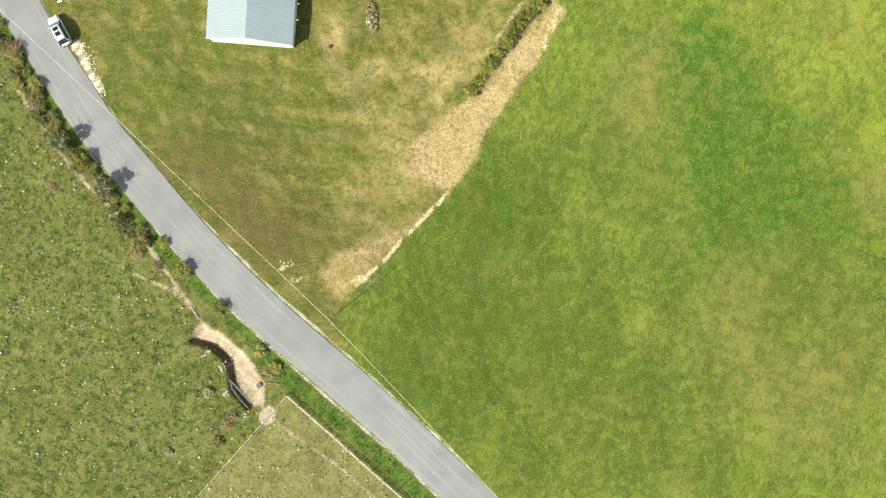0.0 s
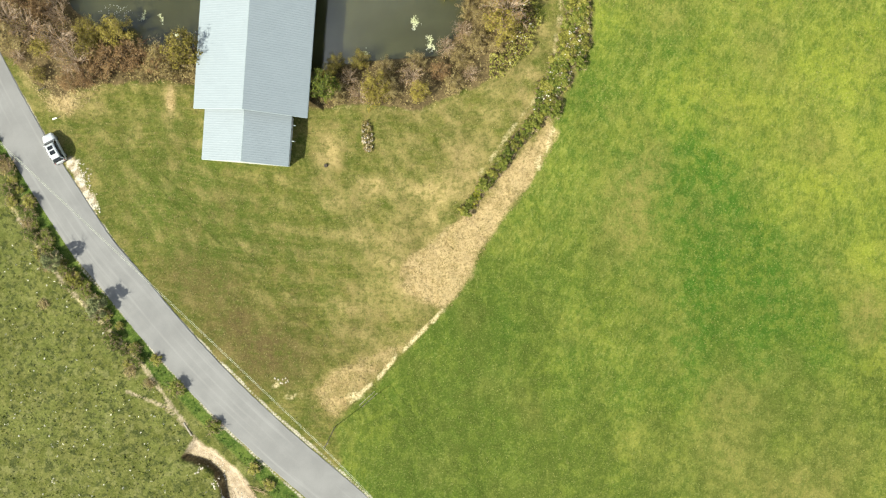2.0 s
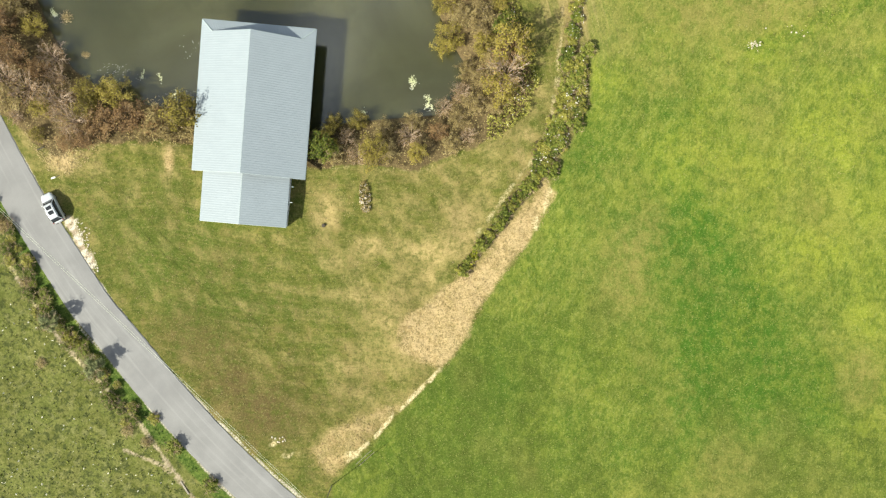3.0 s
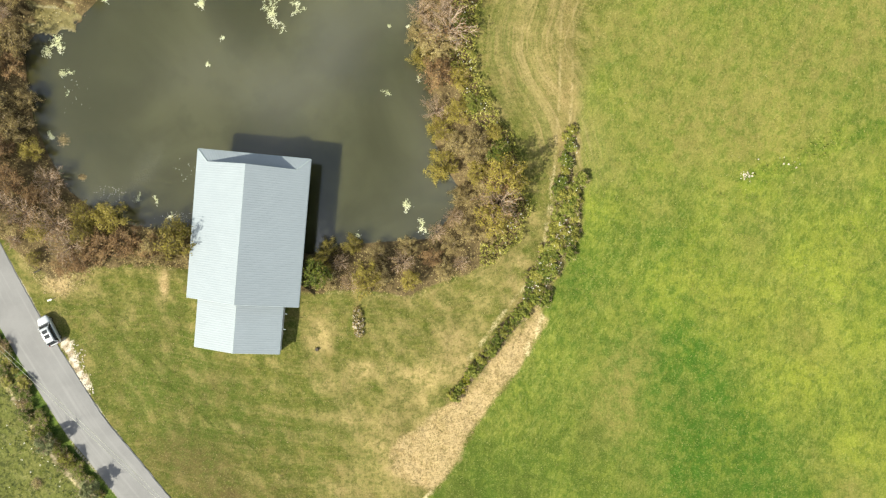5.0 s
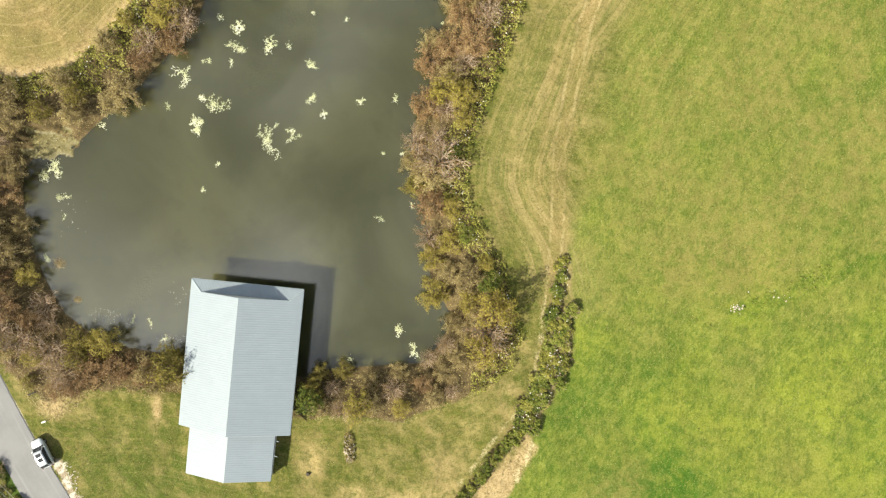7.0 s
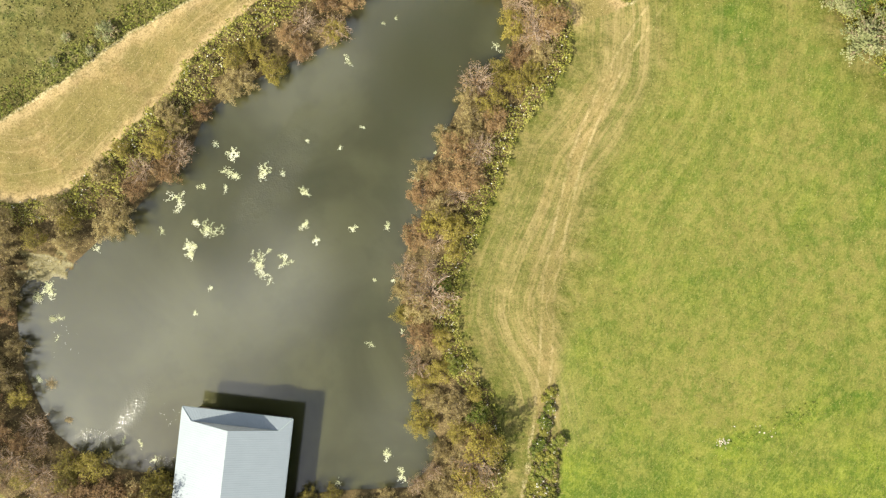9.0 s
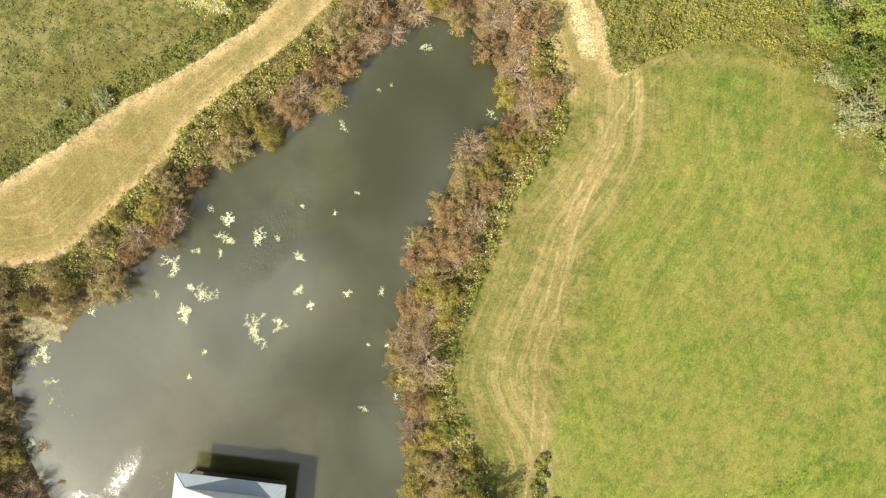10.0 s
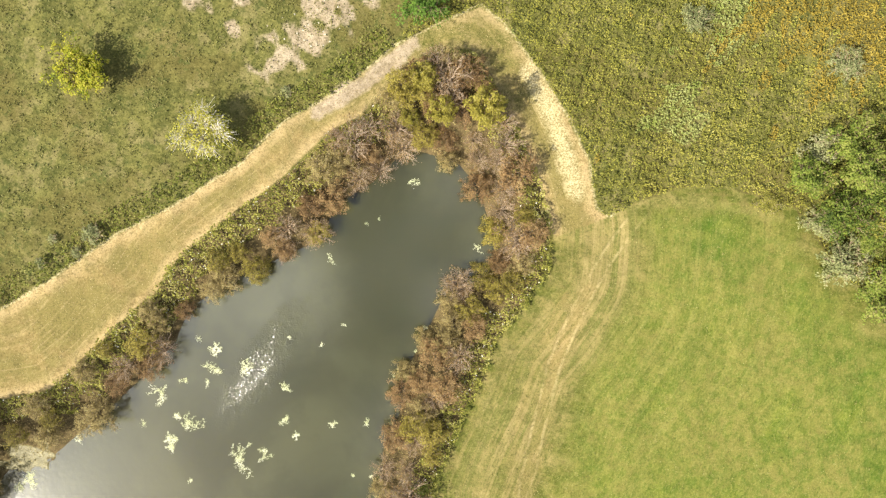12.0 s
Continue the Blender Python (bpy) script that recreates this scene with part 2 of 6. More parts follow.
def ground_material():
    n = Nodes("grassland", 0.95, 0, 0.1)
    fine = n.noise(4.2, 5, 0.72)
    blade = n.noise(9.0, 4, 0.8)
    tuft = n.noise(1.5, 5, 0.7)
    mid = n.noise(0.42, 5, 0.65)
    wide = n.noise(0.09, 4, 0.55)
    mown = n.noise(1.0, 5, 0.65, stretch=(0.35, 1.7, 1), turn=5)
    slant = n.noise(1.0, 5, 0.7, stretch=(3.4, 1.2, 1), turn=-25)
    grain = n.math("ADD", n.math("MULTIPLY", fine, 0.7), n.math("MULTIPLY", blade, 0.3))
    coarse = n.math("ADD", n.math("MULTIPLY", tuft, 0.55), n.math("MULTIPLY", mid, 0.45))
    # wheel and mower lines that run round the pond thicket
    lines = n.tree.nodes.new("ShaderNodeCombineXYZ")
    n.set(lines.inputs[0], n.math("MULTIPLY", n.attribute("offset"), 165.0))
    split = n.tree.nodes.new("ShaderNodeSeparateXYZ")
    n.tree.links.new(n.place, split.inputs[0])
    n.set(lines.inputs[1], n.math("MULTIPLY", split.outputs["Y"], 0.10))
    n.set(lines.inputs[2], n.math("MULTIPLY", split.outputs["X"], 0.10))
    runs = n.noise(1.0, 4, 0.6, vector=lines.outputs[0])
    runs = n.math("ADD", n.math("MULTIPLY", runs, 0.75), n.math("MULTIPLY", tuft, 0.25))
    # broader swaths left by the mower, one beside the other
    swaths = n.tree.nodes.new("ShaderNodeCombineXYZ")
    n.set(swaths.inputs[0], n.math("MULTIPLY", n.attribute("offset"), 58.0))
    n.set(swaths.inputs[1], n.math("MULTIPLY", split.outputs["Y"], 0.035))
    n.set(swaths.inputs[2], n.math("MULTIPLY", split.outputs["X"], 0.035))
    swath = n.noise(1.0, 3, 0.6, vector=swaths.outputs[0])
    swath = n.math("ADD", n.math("MULTIPLY", swath, 0.85), n.math("MULTIPLY", tuft, 0.15))

    def edge(name, sharp=3.0, rag=0.5):
        m = n.attribute(name)
        r = n.math("MULTIPLY_ADD", n.math("ADD", n.math("MULTIPLY", tuft, 0.5), n.math("MULTIPLY", fine, 0.5)), rag, -0.5 * rag)
        gate = n.math("MULTIPLY", m, n.math("SUBTRACT", 1.0, m))
        v = n.math("MULTIPLY_ADD", n.math("MULTIPLY", gate, 4.0), r, m)
        return n.span(v, 0.5 - 0.5 / sharp, 0.5 + 0.5 / sharp)

    # close-mown lawn, patchy with dead grass
    lawn = n.mix(n.span(coarse, 0.40, 0.60), (0.060, 0.073, 0.012), (0.116, 0.116, 0.026))
    lawn = n.mix(n.span(mown, 0.50, 0.64, 0.0, 0.45), lawn, (0.150, 0.124, 0.042))
    lawn = n.mix(n.span(mown, 0.36, 0.46, 0.35, 0.0), lawn, (0.048, 0.062, 0.010))
    lawn = n.mix(n.span(n.math("ADD", n.math("MULTIPLY", mid, 0.6), n.math("MULTIPLY", wide, 0.4)), 0.52, 0.63, 0.0, 0.8), lawn, (0.146, 0.118, 0.040))
    lawn = n.mix(n.math("MULTIPLY", n.attribute("lush"), n.span(coarse, 0.38, 0.62, 0.95, 0.45)), lawn, (0.056, 0.080, 0.012))
    lawn = n.mix(n.span(n.noise(1.1, 5, 0.72), 0.54, 0.63, 0.0, 0.6), lawn, (0.052, 0.066, 0.012))
    lawn = n.mix(n.math("MULTIPLY", n.attribute("parched"), n.span(coarse, 0.38, 0.58, 0.3, 1.0)), lawn, (0.290, 0.225, 0.095))
    lawn = n.mix(n.span(runs, 0.52, 0.66, 0.0, 0.40), lawn, (0.180, 0.155, 0.055))
    lawn = n.mix(n.span(runs, 0.36, 0.46, 0.30, 0.0), lawn, (0.060, 0.072, 0.013))
    lawn = n.mix(n.math("MULTIPLY", n.attribute("brown"), n.span(coarse, 0.3, 0.6)), lawn, (0.075, 0.055, 0.022))
    lawn = n.mix(n.math("MULTIPLY", n.attribute("worn"), n.span(runs, 0.40, 0.60, 0.25, 0.78)), lawn, (0.232, 0.186, 0.076))
    lawn = n.mix(n.math("MULTIPLY", n.attribute("worn"), n.span(swath, 0.40, 0.50, 0.75, 0.0)), lawn, (0.098, 0.108, 0.026))
    lawn = n.mix(n.math("MULTIPLY", n.attribute("worn"), n.span(swath, 0.50, 0.60, 0.0, 0.65)), lawn, (0.285, 0.222, 0.098))
    # sown field
    clump = n.math("ADD", n.math("MULTIPLY", n.noise(0.7, 3, 0.6, warp=0.4), 0.65), n.math("MULTIPLY", slant, 0.35))
    field = n.mix(n.span(clump, 0.40, 0.60), (0.070, 0.102, 0.013), (0.122, 0.145, 0.023))
    field = n.mix(n.span(slant, 0.50, 0.64, 0.0, 0.5), field, (0.182, 0.196, 0.040))
    field = n.mix(n.span(slant, 0.34, 0.46, 0.35, 0.0), field, (0.050, 0.082, 0.011))
    field = n.mix(n.span(n.noise(0.9, 5, 0.72), 0.52, 0.64, 0.0, 0.55), field, (0.050, 0.090, 0.011))
    # drill rows that run with the south edge of the field
    rows = n.tree.nodes.new("ShaderNodeCombineXYZ")
    n.set(rows.inputs[0], n.math("MULTIPLY_ADD", split.outputs["X"], 2.7, n.math("MULTIPLY", split.outputs["Y"], -1.9)))
    n.set(rows.inputs[1], n.math("MULTIPLY_ADD", split.outputs["X"], 0.12, n.math("MULTIPLY", split.outputs["Y"], 0.16)))
    drill = n.noise(1.0, 4, 0.65, vector=rows.outputs[0])
    field = n.mix(n.span(drill, 0.36, 0.47, 0.4, 0.0), field, (0.052, 0.082, 0.013))
    field = n.mix(n.span(drill, 0.53, 0.64, 0.0, 0.3), field, (0.195, 0.205, 0.060))
    field = n.mix(n.math("MULTIPLY", n.attribute("flush"), n.span(clump, 0.38, 0.58, 0.25, 1.0)), field, (0.178, 0.206, 0.024))
    field = n.mix(n.math("MULTIPLY", n.attribute("deep"), n.span(clump, 0.38, 0.62, 1.0, 0.45)), field, (0.037, 0.086, 0.008))
    field = n.mix(n.math("MULTIPLY", n.attribute("dull"), n.span(clump, 0.38, 0.62, 1.0, 0.4)), field, (0.054, 0.076, 0.011))
    field = n.mix(n.math("MULTIPLY", n.attribute("faded"), n.span(clump, 0.38, 0.60, 0.30, 0.85)), field, (0.160, 0.145, 0.041))
    arcs = n.attribute("arcs")
    field = n.mix(n.math("MULTIPLY", arcs, n.span(swath, 0.38, 0.47, 0.35, 0.0)), field, (0.066, 0.092, 0.015))
    field = n.mix(n.math("MULTIPLY", arcs, n.span(swath, 0.53, 0.63, 0.0, 0.22)), field, (0.225, 0.205, 0.066))
    field = n.mix(n.math("MULTIPLY", arcs, n.span(runs, 0.38, 0.48, 0.38, 0.0)), field, (0.066, 0.088, 0.016))
    field = n.mix(n.math("MULTIPLY", arcs, n.span(runs, 0.54, 0.66, 0.0, 0.25)), field, (0.215, 0.205, 0.070))
    field = n.mix(n.math("MULTIPLY", n.attribute("worn"), n.span(runs, 0.40, 0.68, 0.25, 0.8)), field, (0.235, 0.190, 0.078))
    # rough grazing and meadow
    rough = n.mix(n.span(coarse, 0.40, 0.60), (0.064, 0.074, 0.014), (0.120, 0.122, 0.036))
    rough = n.mix(n.span(n.noise(0.22, 5, 0.65), 0.44, 0.62, 0.0, 0.55), rough, (0.100, 0.116, 0.028))
    # dark tufts with their shade painted in, then the tussocks' lit tops
    rough = n.mix(n.span(n.noise(1.15, 4, 0.6, warp=0.5), 0.51, 0.61, 0.0, 0.9), rough, (0.040, 0.050, 0.013))
    rough = n.mix(n.span(n.noise(0.8, 4, 0.65), 0.54, 0.66, 0.0, 0.65), rough, (0.150, 0.150, 0.056))
    paddock = n.mix(n.span(coarse, 0.40, 0.60), (0.108, 0.108, 0.034), (0.165, 0.155, 0.062))
    wild = n.mix(n.span(coarse, 0.40, 0.60), (0.056, 0.060, 0.016), (0.138, 0.130, 0.040))
    wild = n.mix(n.span(n.noise(0.3, 5, 0.7), 0.50, 0.62, 0.0, 0.85), wild, (0.175, 0.152, 0.062))
    wild = n.mix(n.span(n.noise(0.07, 3, 0.55), 0.46, 0.60, 0.0, 0.6), wild, (0.100, 0.082, 0.026))
    wild = n.mix(n.span(n.noise(0.55, 5, 0.75), 0.54, 0.64, 0.0, 0.8), wild, (0.055, 0.066, 0.018))
    # cut straw, soil, mud
    stalk = n.math("ADD", n.math("MULTIPLY", fine, 0.55), n.math("MULTIPLY", tuft, 0.45))
    straw = n.mix(n.span(stalk, 0.40, 0.60), (0.205, 0.146, 0.060), (0.272, 0.197, 0.086))
    straw = n.mix(n.math("MULTIPLY", n.span(n.attribute("margin"), 0.05, 0.6, 1.0, 0.1), n.span(n.noise(0.16, 4, 0.6), 0.34, 0.56, 0.15, 0.85)), straw, (0.150, 0.126, 0.042))
    straw = n.mix(n.span(n.noise(0.55, 4, 0.65), 0.48, 0.62, 0.0, 0.6), straw, (0.165, 0.136, 0.050))
    straw = n.mix(n.math("MULTIPLY", n.attribute("margin"), n.span(n.math("ADD", n.math("MULTIPLY", stalk, 0.6), n.math("MULTIPLY", mid, 0.4)), 0.42, 0.56, 0.25, 1.0)), straw, (0.385, 0.290, 0.152))
    straw = n.mix(n.span(runs, 0.52, 0.66, 0.0, 0.4), straw, (0.375, 0.285, 0.145))
    straw = n.mix(n.span(runs, 0.36, 0.46, 0.22, 0.0), straw, (0.140, 0.112, 0.040))
    soil = n.mix(n.span(coarse, 0.38, 0.62), (0.235, 0.182, 0.122), (0.375, 0.305, 0.222))
    soil = n.mix(n.span(n.cells(3.5), 0.12, 0.34, 0.75, 0.0), soil, (0.16, 0.115, 0.065))
    litter = n.mix(n.span(coarse, 0.36, 0.62), (0.058, 0.043, 0.020), (0.130, 0.094, 0.046))
    mud = n.mix(n.span(coarse, 0.4, 0.6), (0.110, 0.092, 0.028), (0.165, 0.140, 0.052))
    verge = n.mix(n.span(coarse, 0.40, 0.60), (0.035, 0.066, 0.010), (0.085, 0.120, 0.022))
    bleach = n.mix(n.span(fine, 0.4, 0.6), (0.33, 0.26, 0.125), (0.52, 0.45, 0.27))

    gravel = n.mix(n.span(n.cells(4.0), 0.10, 0.40), (0.27, 0.235, 0.165), (0.50, 0.455, 0.36))

    c = lawn
    for name, shade, sharp, rag in (("field", field, 1.3, 0.8), ("pasture", rough, 1.8, 0.6), ("paddock", paddock, 1.6, 0.5), ("wild", wild, 2.5, 0.5), ("verge", verge, 1.5, 0.6),
                                    ("straw", straw, 1.2, 0.9), ("litter", litter, 1.8, 0.6), ("mud", mud, 2.0, 0.6), ("soil", soil, 1.5, 1.1), ("bleached", bleach, 1.5, 1.2), ("gravel", gravel, 1.3, 1.5)):
        c = n.mix(edge(name, sharp, rag), c, shade)
    # two wheel ruts: trodden pale earth with a darker lip
    rut = n.math("MULTIPLY_ADD", n.math("SUBTRACT", fine, 0.5), 0.5, n.math("MULTIPLY", n.attribute("rut"), 30.0))
    here = n.math("MULTIPLY", n.attribute("worn"), n.span(n.math("ADD", n.math("MULTIPLY", tuft, 0.4), n.math("MULTIPLY", mid, 0.6)), 0.42, 0.56, 0.1, 1.0))
    pale = n.math("MULTIPLY", here, n.span(n.math("ABSOLUTE", n.math("SUBTRACT", rut, 0.85)), 0.04, 0.30, 0.5, 0.0))
    lip = n.math("MULTIPLY", here, n.span(n.math("ABSOLUTE", n.math("SUBTRACT", rut, 1.15)), 0.04, 0.16, 0.35, 0.0))
    c = n.mix(lip, c, (0.085, 0.075, 0.028))
    c = n.mix(pale, c, (0.400, 0.320, 0.165))
    # loose grit along the edge of the asphalt
    grit = n.math("MULTIPLY_ADD", n.math("SUBTRACT", fine, 0.5), 0.9, n.math("MULTIPLY", n.attribute("roadside"), 8.0))
    grit = n.math("MULTIPLY_ADD", n.math("SUBTRACT", mid, 0.5), 0.7, grit)
    c = n.mix(n.span(grit, 0.07, 0.24, 0.85, 0.0), c, n.mix(n.span(fine, 0.4, 0.6), (0.27, 0.24, 0.18), (0.56, 0.52, 0.43)))
    # single pale blades, and shade painted dark into the small gaps between them
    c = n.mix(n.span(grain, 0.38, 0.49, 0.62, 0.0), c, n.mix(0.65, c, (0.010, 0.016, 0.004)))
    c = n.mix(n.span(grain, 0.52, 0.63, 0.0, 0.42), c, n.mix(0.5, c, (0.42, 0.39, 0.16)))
    n.bump(n.math("ADD", n.math("MULTIPLY", tuft, 0.7), n.math("MULTIPLY", grain, 0.7)), 0.75, 0.14)
    wet = edge("mud", 2.0, 0.6)
    n.set(n.shader.inputs["Specular IOR Level"], n.span(wet, 0.0, 1.0, 0.1, 0.32))
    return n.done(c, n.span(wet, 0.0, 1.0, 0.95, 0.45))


def water_material():
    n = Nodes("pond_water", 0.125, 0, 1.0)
    n.shader.inputs["IOR"].default_value = 1.55
    n.shader.inputs["Subsurface Weight"].default_value = 1.0
    n.shader.inputs["Subsurface Radius"].default_value = (1.0, 1.0, 0.8)
    n.shader.inputs["Subsurface Scale"].default_value = 5.0
    plume = n.noise(0.055, 4, 0.5, warp=0.6)
    c = n.mix(n.span(plume, 0.36, 0.66), (0.043, 0.042, 0.012), (0.070, 0.069, 0.026))
    c = n.mix(n.span(n.noise(0.2, 3), 0.5, 0.7, 0.0, 0.4), c, (0.040, 0.042, 0.012))
    ripple = n.noise(1.6, 3, 0.6)
    split = n.tree.nodes.new("ShaderNodeSeparateXYZ")
    n.tree.links.new(n.place, split.inputs[0])
    for x, y, turn, along_by, across_by, steep in ((-19.8, 85.0, 60, 10.0, 3.2, 10.0), (-38.6, 49.6, 62, 5.6, 1.8, 4.6), (-44.5, 45.5, 15, 3.0, 1.4, 3.4)):
        co, si = math.cos(radians(turn)), math.sin(radians(turn))
        dx, dy = n.math("SUBTRACT", split.outputs["X"], x), n.math("SUBTRACT", split.outputs["Y"], y)
        u = n.math("MULTIPLY", n.math("MULTIPLY_ADD", dx, co, n.math("MULTIPLY", dy, si)), 1.0 / along_by)
        v = n.math("MULTIPLY", n.math("MULTIPLY_ADD", dx, -si, n.math("MULTIPLY", dy, co)), 1.0 / across_by)
        near = n.math("ADD", n.math("MULTIPLY", u, u), n.math("MULTIPLY", v, v))
        calm = n.span(n.math("MULTIPLY_ADD", n.noise(0.8, 3, 0.6), 2.4, near), 0.6, 3.6, 1.0, 0.0)
        ripple = n.math("MULTIPLY_ADD", n.math("MULTIPLY", n.math("MULTIPLY", calm, calm), steep), n.noise(5.2, 2, 0.5), ripple)
    n.bump(ripple, 0.30, 0.03)
    return n.done(c)


def asphalt_material():
    n = Nodes("worn_asphalt", 0.85, 0, 0.25)
    across = n.tree.nodes.new("ShaderNodeUVMap").outputs["UV"]
    lanes = n.noise(1.0, 3, 0.5, vector=across, stretch=(0.05, 1.5, 1))
    c = n.mix(n.span(n.noise(0.35, 4, 0.6), 0.3, 0.7), (0.166, 0.165, 0.163), (0.196, 0.195, 0.192))
    c = n.mix(n.span(lanes, 0.50, 0.70, 0.0, 0.5), c, (0.250, 0.248, 0.243))
    c = n.mix(n.span(n.noise(0.13, 4, 0.55), 0.56, 0.70, 0.0, 0.5), c, (0.140, 0.140, 0.142))
    c = n.mix(n.span(n.noise(26, 3, 0.7), 0.35, 0.65, 0.18, 0.0), c, (0.09, 0.09, 0.09))
    n.bump(n.noise(40, 3, 0.7), 0.3, 0.01)
    return n.done(c)


def sheet_material(name, base):
    n = Nodes(name, 0.5, 0.0, 0.3)
    streak = n.noise(1.0, 4, 0.6, stretch=(0.35, 5.0, 1))
    c = n.mix(n.span(n.noise(0.5, 4, 0.6), 0.3, 0.7), tuple(v * 0.97 for v in base), tuple(v * 1.02 for v in base))
    c = n.mix(n.span(streak, 0.45, 0.75, 0.0, 0.25), c, tuple(v * 0.88 for v in base))
    c = n.mix(n.span(n.noise(2.5, 4, 0.7), 0.66, 0.8, 0.0, 0.15), c, (0.30, 0.30, 0.27))
    return n.done(c, n.span(streak, 0.3, 0.7, 0.36, 0.52))


GRASSLAND = ground_material()
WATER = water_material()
ASPHALT = asphalt_material()
ROOFING = sheet_material("pale_blue_roof_sheet", (0.224, 0.259, 0.282))
TRIM = plain("pale_metal_trim", (0.27, 0.32, 0.325), 0.45, 0.0, 0.5, 0.08)
CLADDING = plain("white_cladding", (0.56, 0.56, 0.53), 0.6, 0, 0.4, 0.08, 2.0)
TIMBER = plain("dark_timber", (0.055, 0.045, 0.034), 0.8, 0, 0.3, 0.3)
GREY_TIMBER = plain("weathered_timber", (0.23, 0.205, 0.165), 0.85, 0, 0.2, 0.25, 9.0)
PALE_RAIL = plain("bleached_rail", (0.50, 0.455, 0.335), 0.8, 0, 0.2, 0.2, 9.0)
WHITE_BOARD = plain("white_painted_board", (0.72, 0.71, 0.66), 0.6, 0, 0.4, 0.1, 6.0)
STONE = plain("pale_stone", (0.36, 0.305, 0.225), 0.9, 0, 0.2, 0.3, 5.0)
GRAVEL = plain("pale_gravel", (0.42, 0.385, 0.315), 0.9, 0, 0.2, 0.3, 12.0)
CABLE = plain("pale_cable", (0.42, 0.44, 0.34), 0.5, 0, 0.4, 0.05)
STEEL = plain("dull_steel", (0.10, 0.105, 0.11), 0.55, 0.3, 0.4, 0.15)
PORCELAIN = plain("insulator", (0.62, 0.60, 0.55), 0.3, 0, 0.5, 0.05)
ASHEN_BARK = plain("ashen_twig_bark", (0.62, 0.58, 0.49), 0.9, 0, 0.15, 0.2, 4.0)
BARK = plain("twig_bark", (0.265, 0.195, 0.125), 0.9, 0, 0.15, 0.3, 4.0)
PALE_BARK = plain("pale_twig_bark", (0.33, 0.262, 0.170), 0.9, 0, 0.15, 0.25, 4.0)
ROSY_BARK = plain("rosy_grey_twig_bark", (0.36, 0.275, 0.20), 0.9, 0, 0.15, 0.2, 4.0)
RUSSET = leafy("russet_leaves", (0.092, 0.054, 0.024), (0.228, 0.138, 0.060), (0.318, 0.208, 0.094), (0.390, 0.295, 0.135))
WILLOW = leafy("olive_yellow_leaves", (0.100, 0.085, 0.020), (0.230, 0.190, 0.036), (0.310, 0.255, 0.050), (0.380, 0.320, 0.090))
OCHRE = leafy("ochre_leaves", (0.125, 0.096, 0.038), (0.255, 0.195, 0.076), (0.340, 0.272, 0.112), (0.415, 0.355, 0.172))
GREEN = leafy("dark_green_leaves", (0.045, 0.064, 0.009), (0.105, 0.135, 0.018), (0.185, 0.200, 0.030), (0.280, 0.270, 0.080))
FRINGE_LEAVES = leafy("sunlit_bramble_leaves", (0.095, 0.104, 0.020), (0.225, 0.228, 0.042), (0.345, 0.325, 0.070), (0.470, 0.440, 0.180))
BRAMBLE = leafy("bramble_leaves", (0.078, 0.084, 0.016), (0.185, 0.185, 0.032), (0.285, 0.264, 0.048), (0.400, 0.362, 0.130))
LIME = leafy("yellow_green_leaves", (0.075, 0.115, 0.010), (0.200, 0.235, 0.016), (0.335, 0.325, 0.024), (0.430, 0.385, 0.065))
SILVER = leafy("silvery_leaves", (0.090, 0.108, 0.044), (0.190, 0.210, 0.085), (0.285, 0.295, 0.135), (0.370, 0.365, 0.200))
THICKET_LEAVES = leafy("thicket_leaves", (0.110, 0.118, 0.022), (0.250, 0.246, 0.045), (0.365, 0.335, 0.066), (0.470, 0.430, 0.165))
YELLOW_WILLOW = leafy("yellow_willow_leaves", (0.125, 0.115, 0.020), (0.240, 0.212, 0.034), (0.325, 0.285, 0.054), (0.400, 0.355, 0.105))
BRACKEN = leafy("orange_bracken", (0.185, 0.145, 0.024), (0.285, 0.215, 0.034), (0.365, 0.275, 0.050), (0.420, 0.340, 0.090))
ALGAE = leafy("floating_algae", (0.30, 0.32, 0.16), (0.40, 0.415, 0.22), (0.47, 0.475, 0.30), (0.53, 0.53, 0.40), through=0.05)
FERN = leafy("ferny_green_leaves", (0.040, 0.065, 0.010), (0.105, 0.150, 0.022), (0.180, 0.225, 0.036), (0.280, 0.290, 0.075))
BLOSSOM = leafy("pale_blossom", (0.38, 0.36, 0.26), (0.50, 0.48, 0.38), (0.58, 0.56, 0.48), through=0.1)
STRAWS = leafy("dry_stalks", (0.16, 0.115, 0.05), (0.28, 0.21, 0.095), (0.40, 0.32, 0.165), through=0.1)
OLIVE_BLADES = leafy("olive_blades", (0.072, 0.084, 0.020), (0.130, 0.138, 0.032), (0.200, 0.196, 0.054), (0.290, 0.270, 0.105))
FIELD_BLADES = leafy("field_blades", (0.040, 0.085, 0.012), (0.090, 0.138, 0.018), (0.150, 0.182, 0.030), (0.215, 0.228, 0.062))
LAWN_BLADES = leafy("lawn_blades", (0.058, 0.070, 0.014), (0.110, 0.112, 0.026), (0.185, 0.160, 0.058), (0.290, 0.235, 0.110))


# ---- building helpers ----
def mesh_of(name, verts, faces, material, smooth_shade=False):
    me = bpy.data.meshes.new(name)
    me.from_pydata([tuple(v) for v in verts], [], [tuple(f) for f in faces])
    me.materials.append(material)
    if smooth_shade:
        me.polygons.foreach_set("use_smooth", [True] * len(me.polygons))
    me.update()
    return me


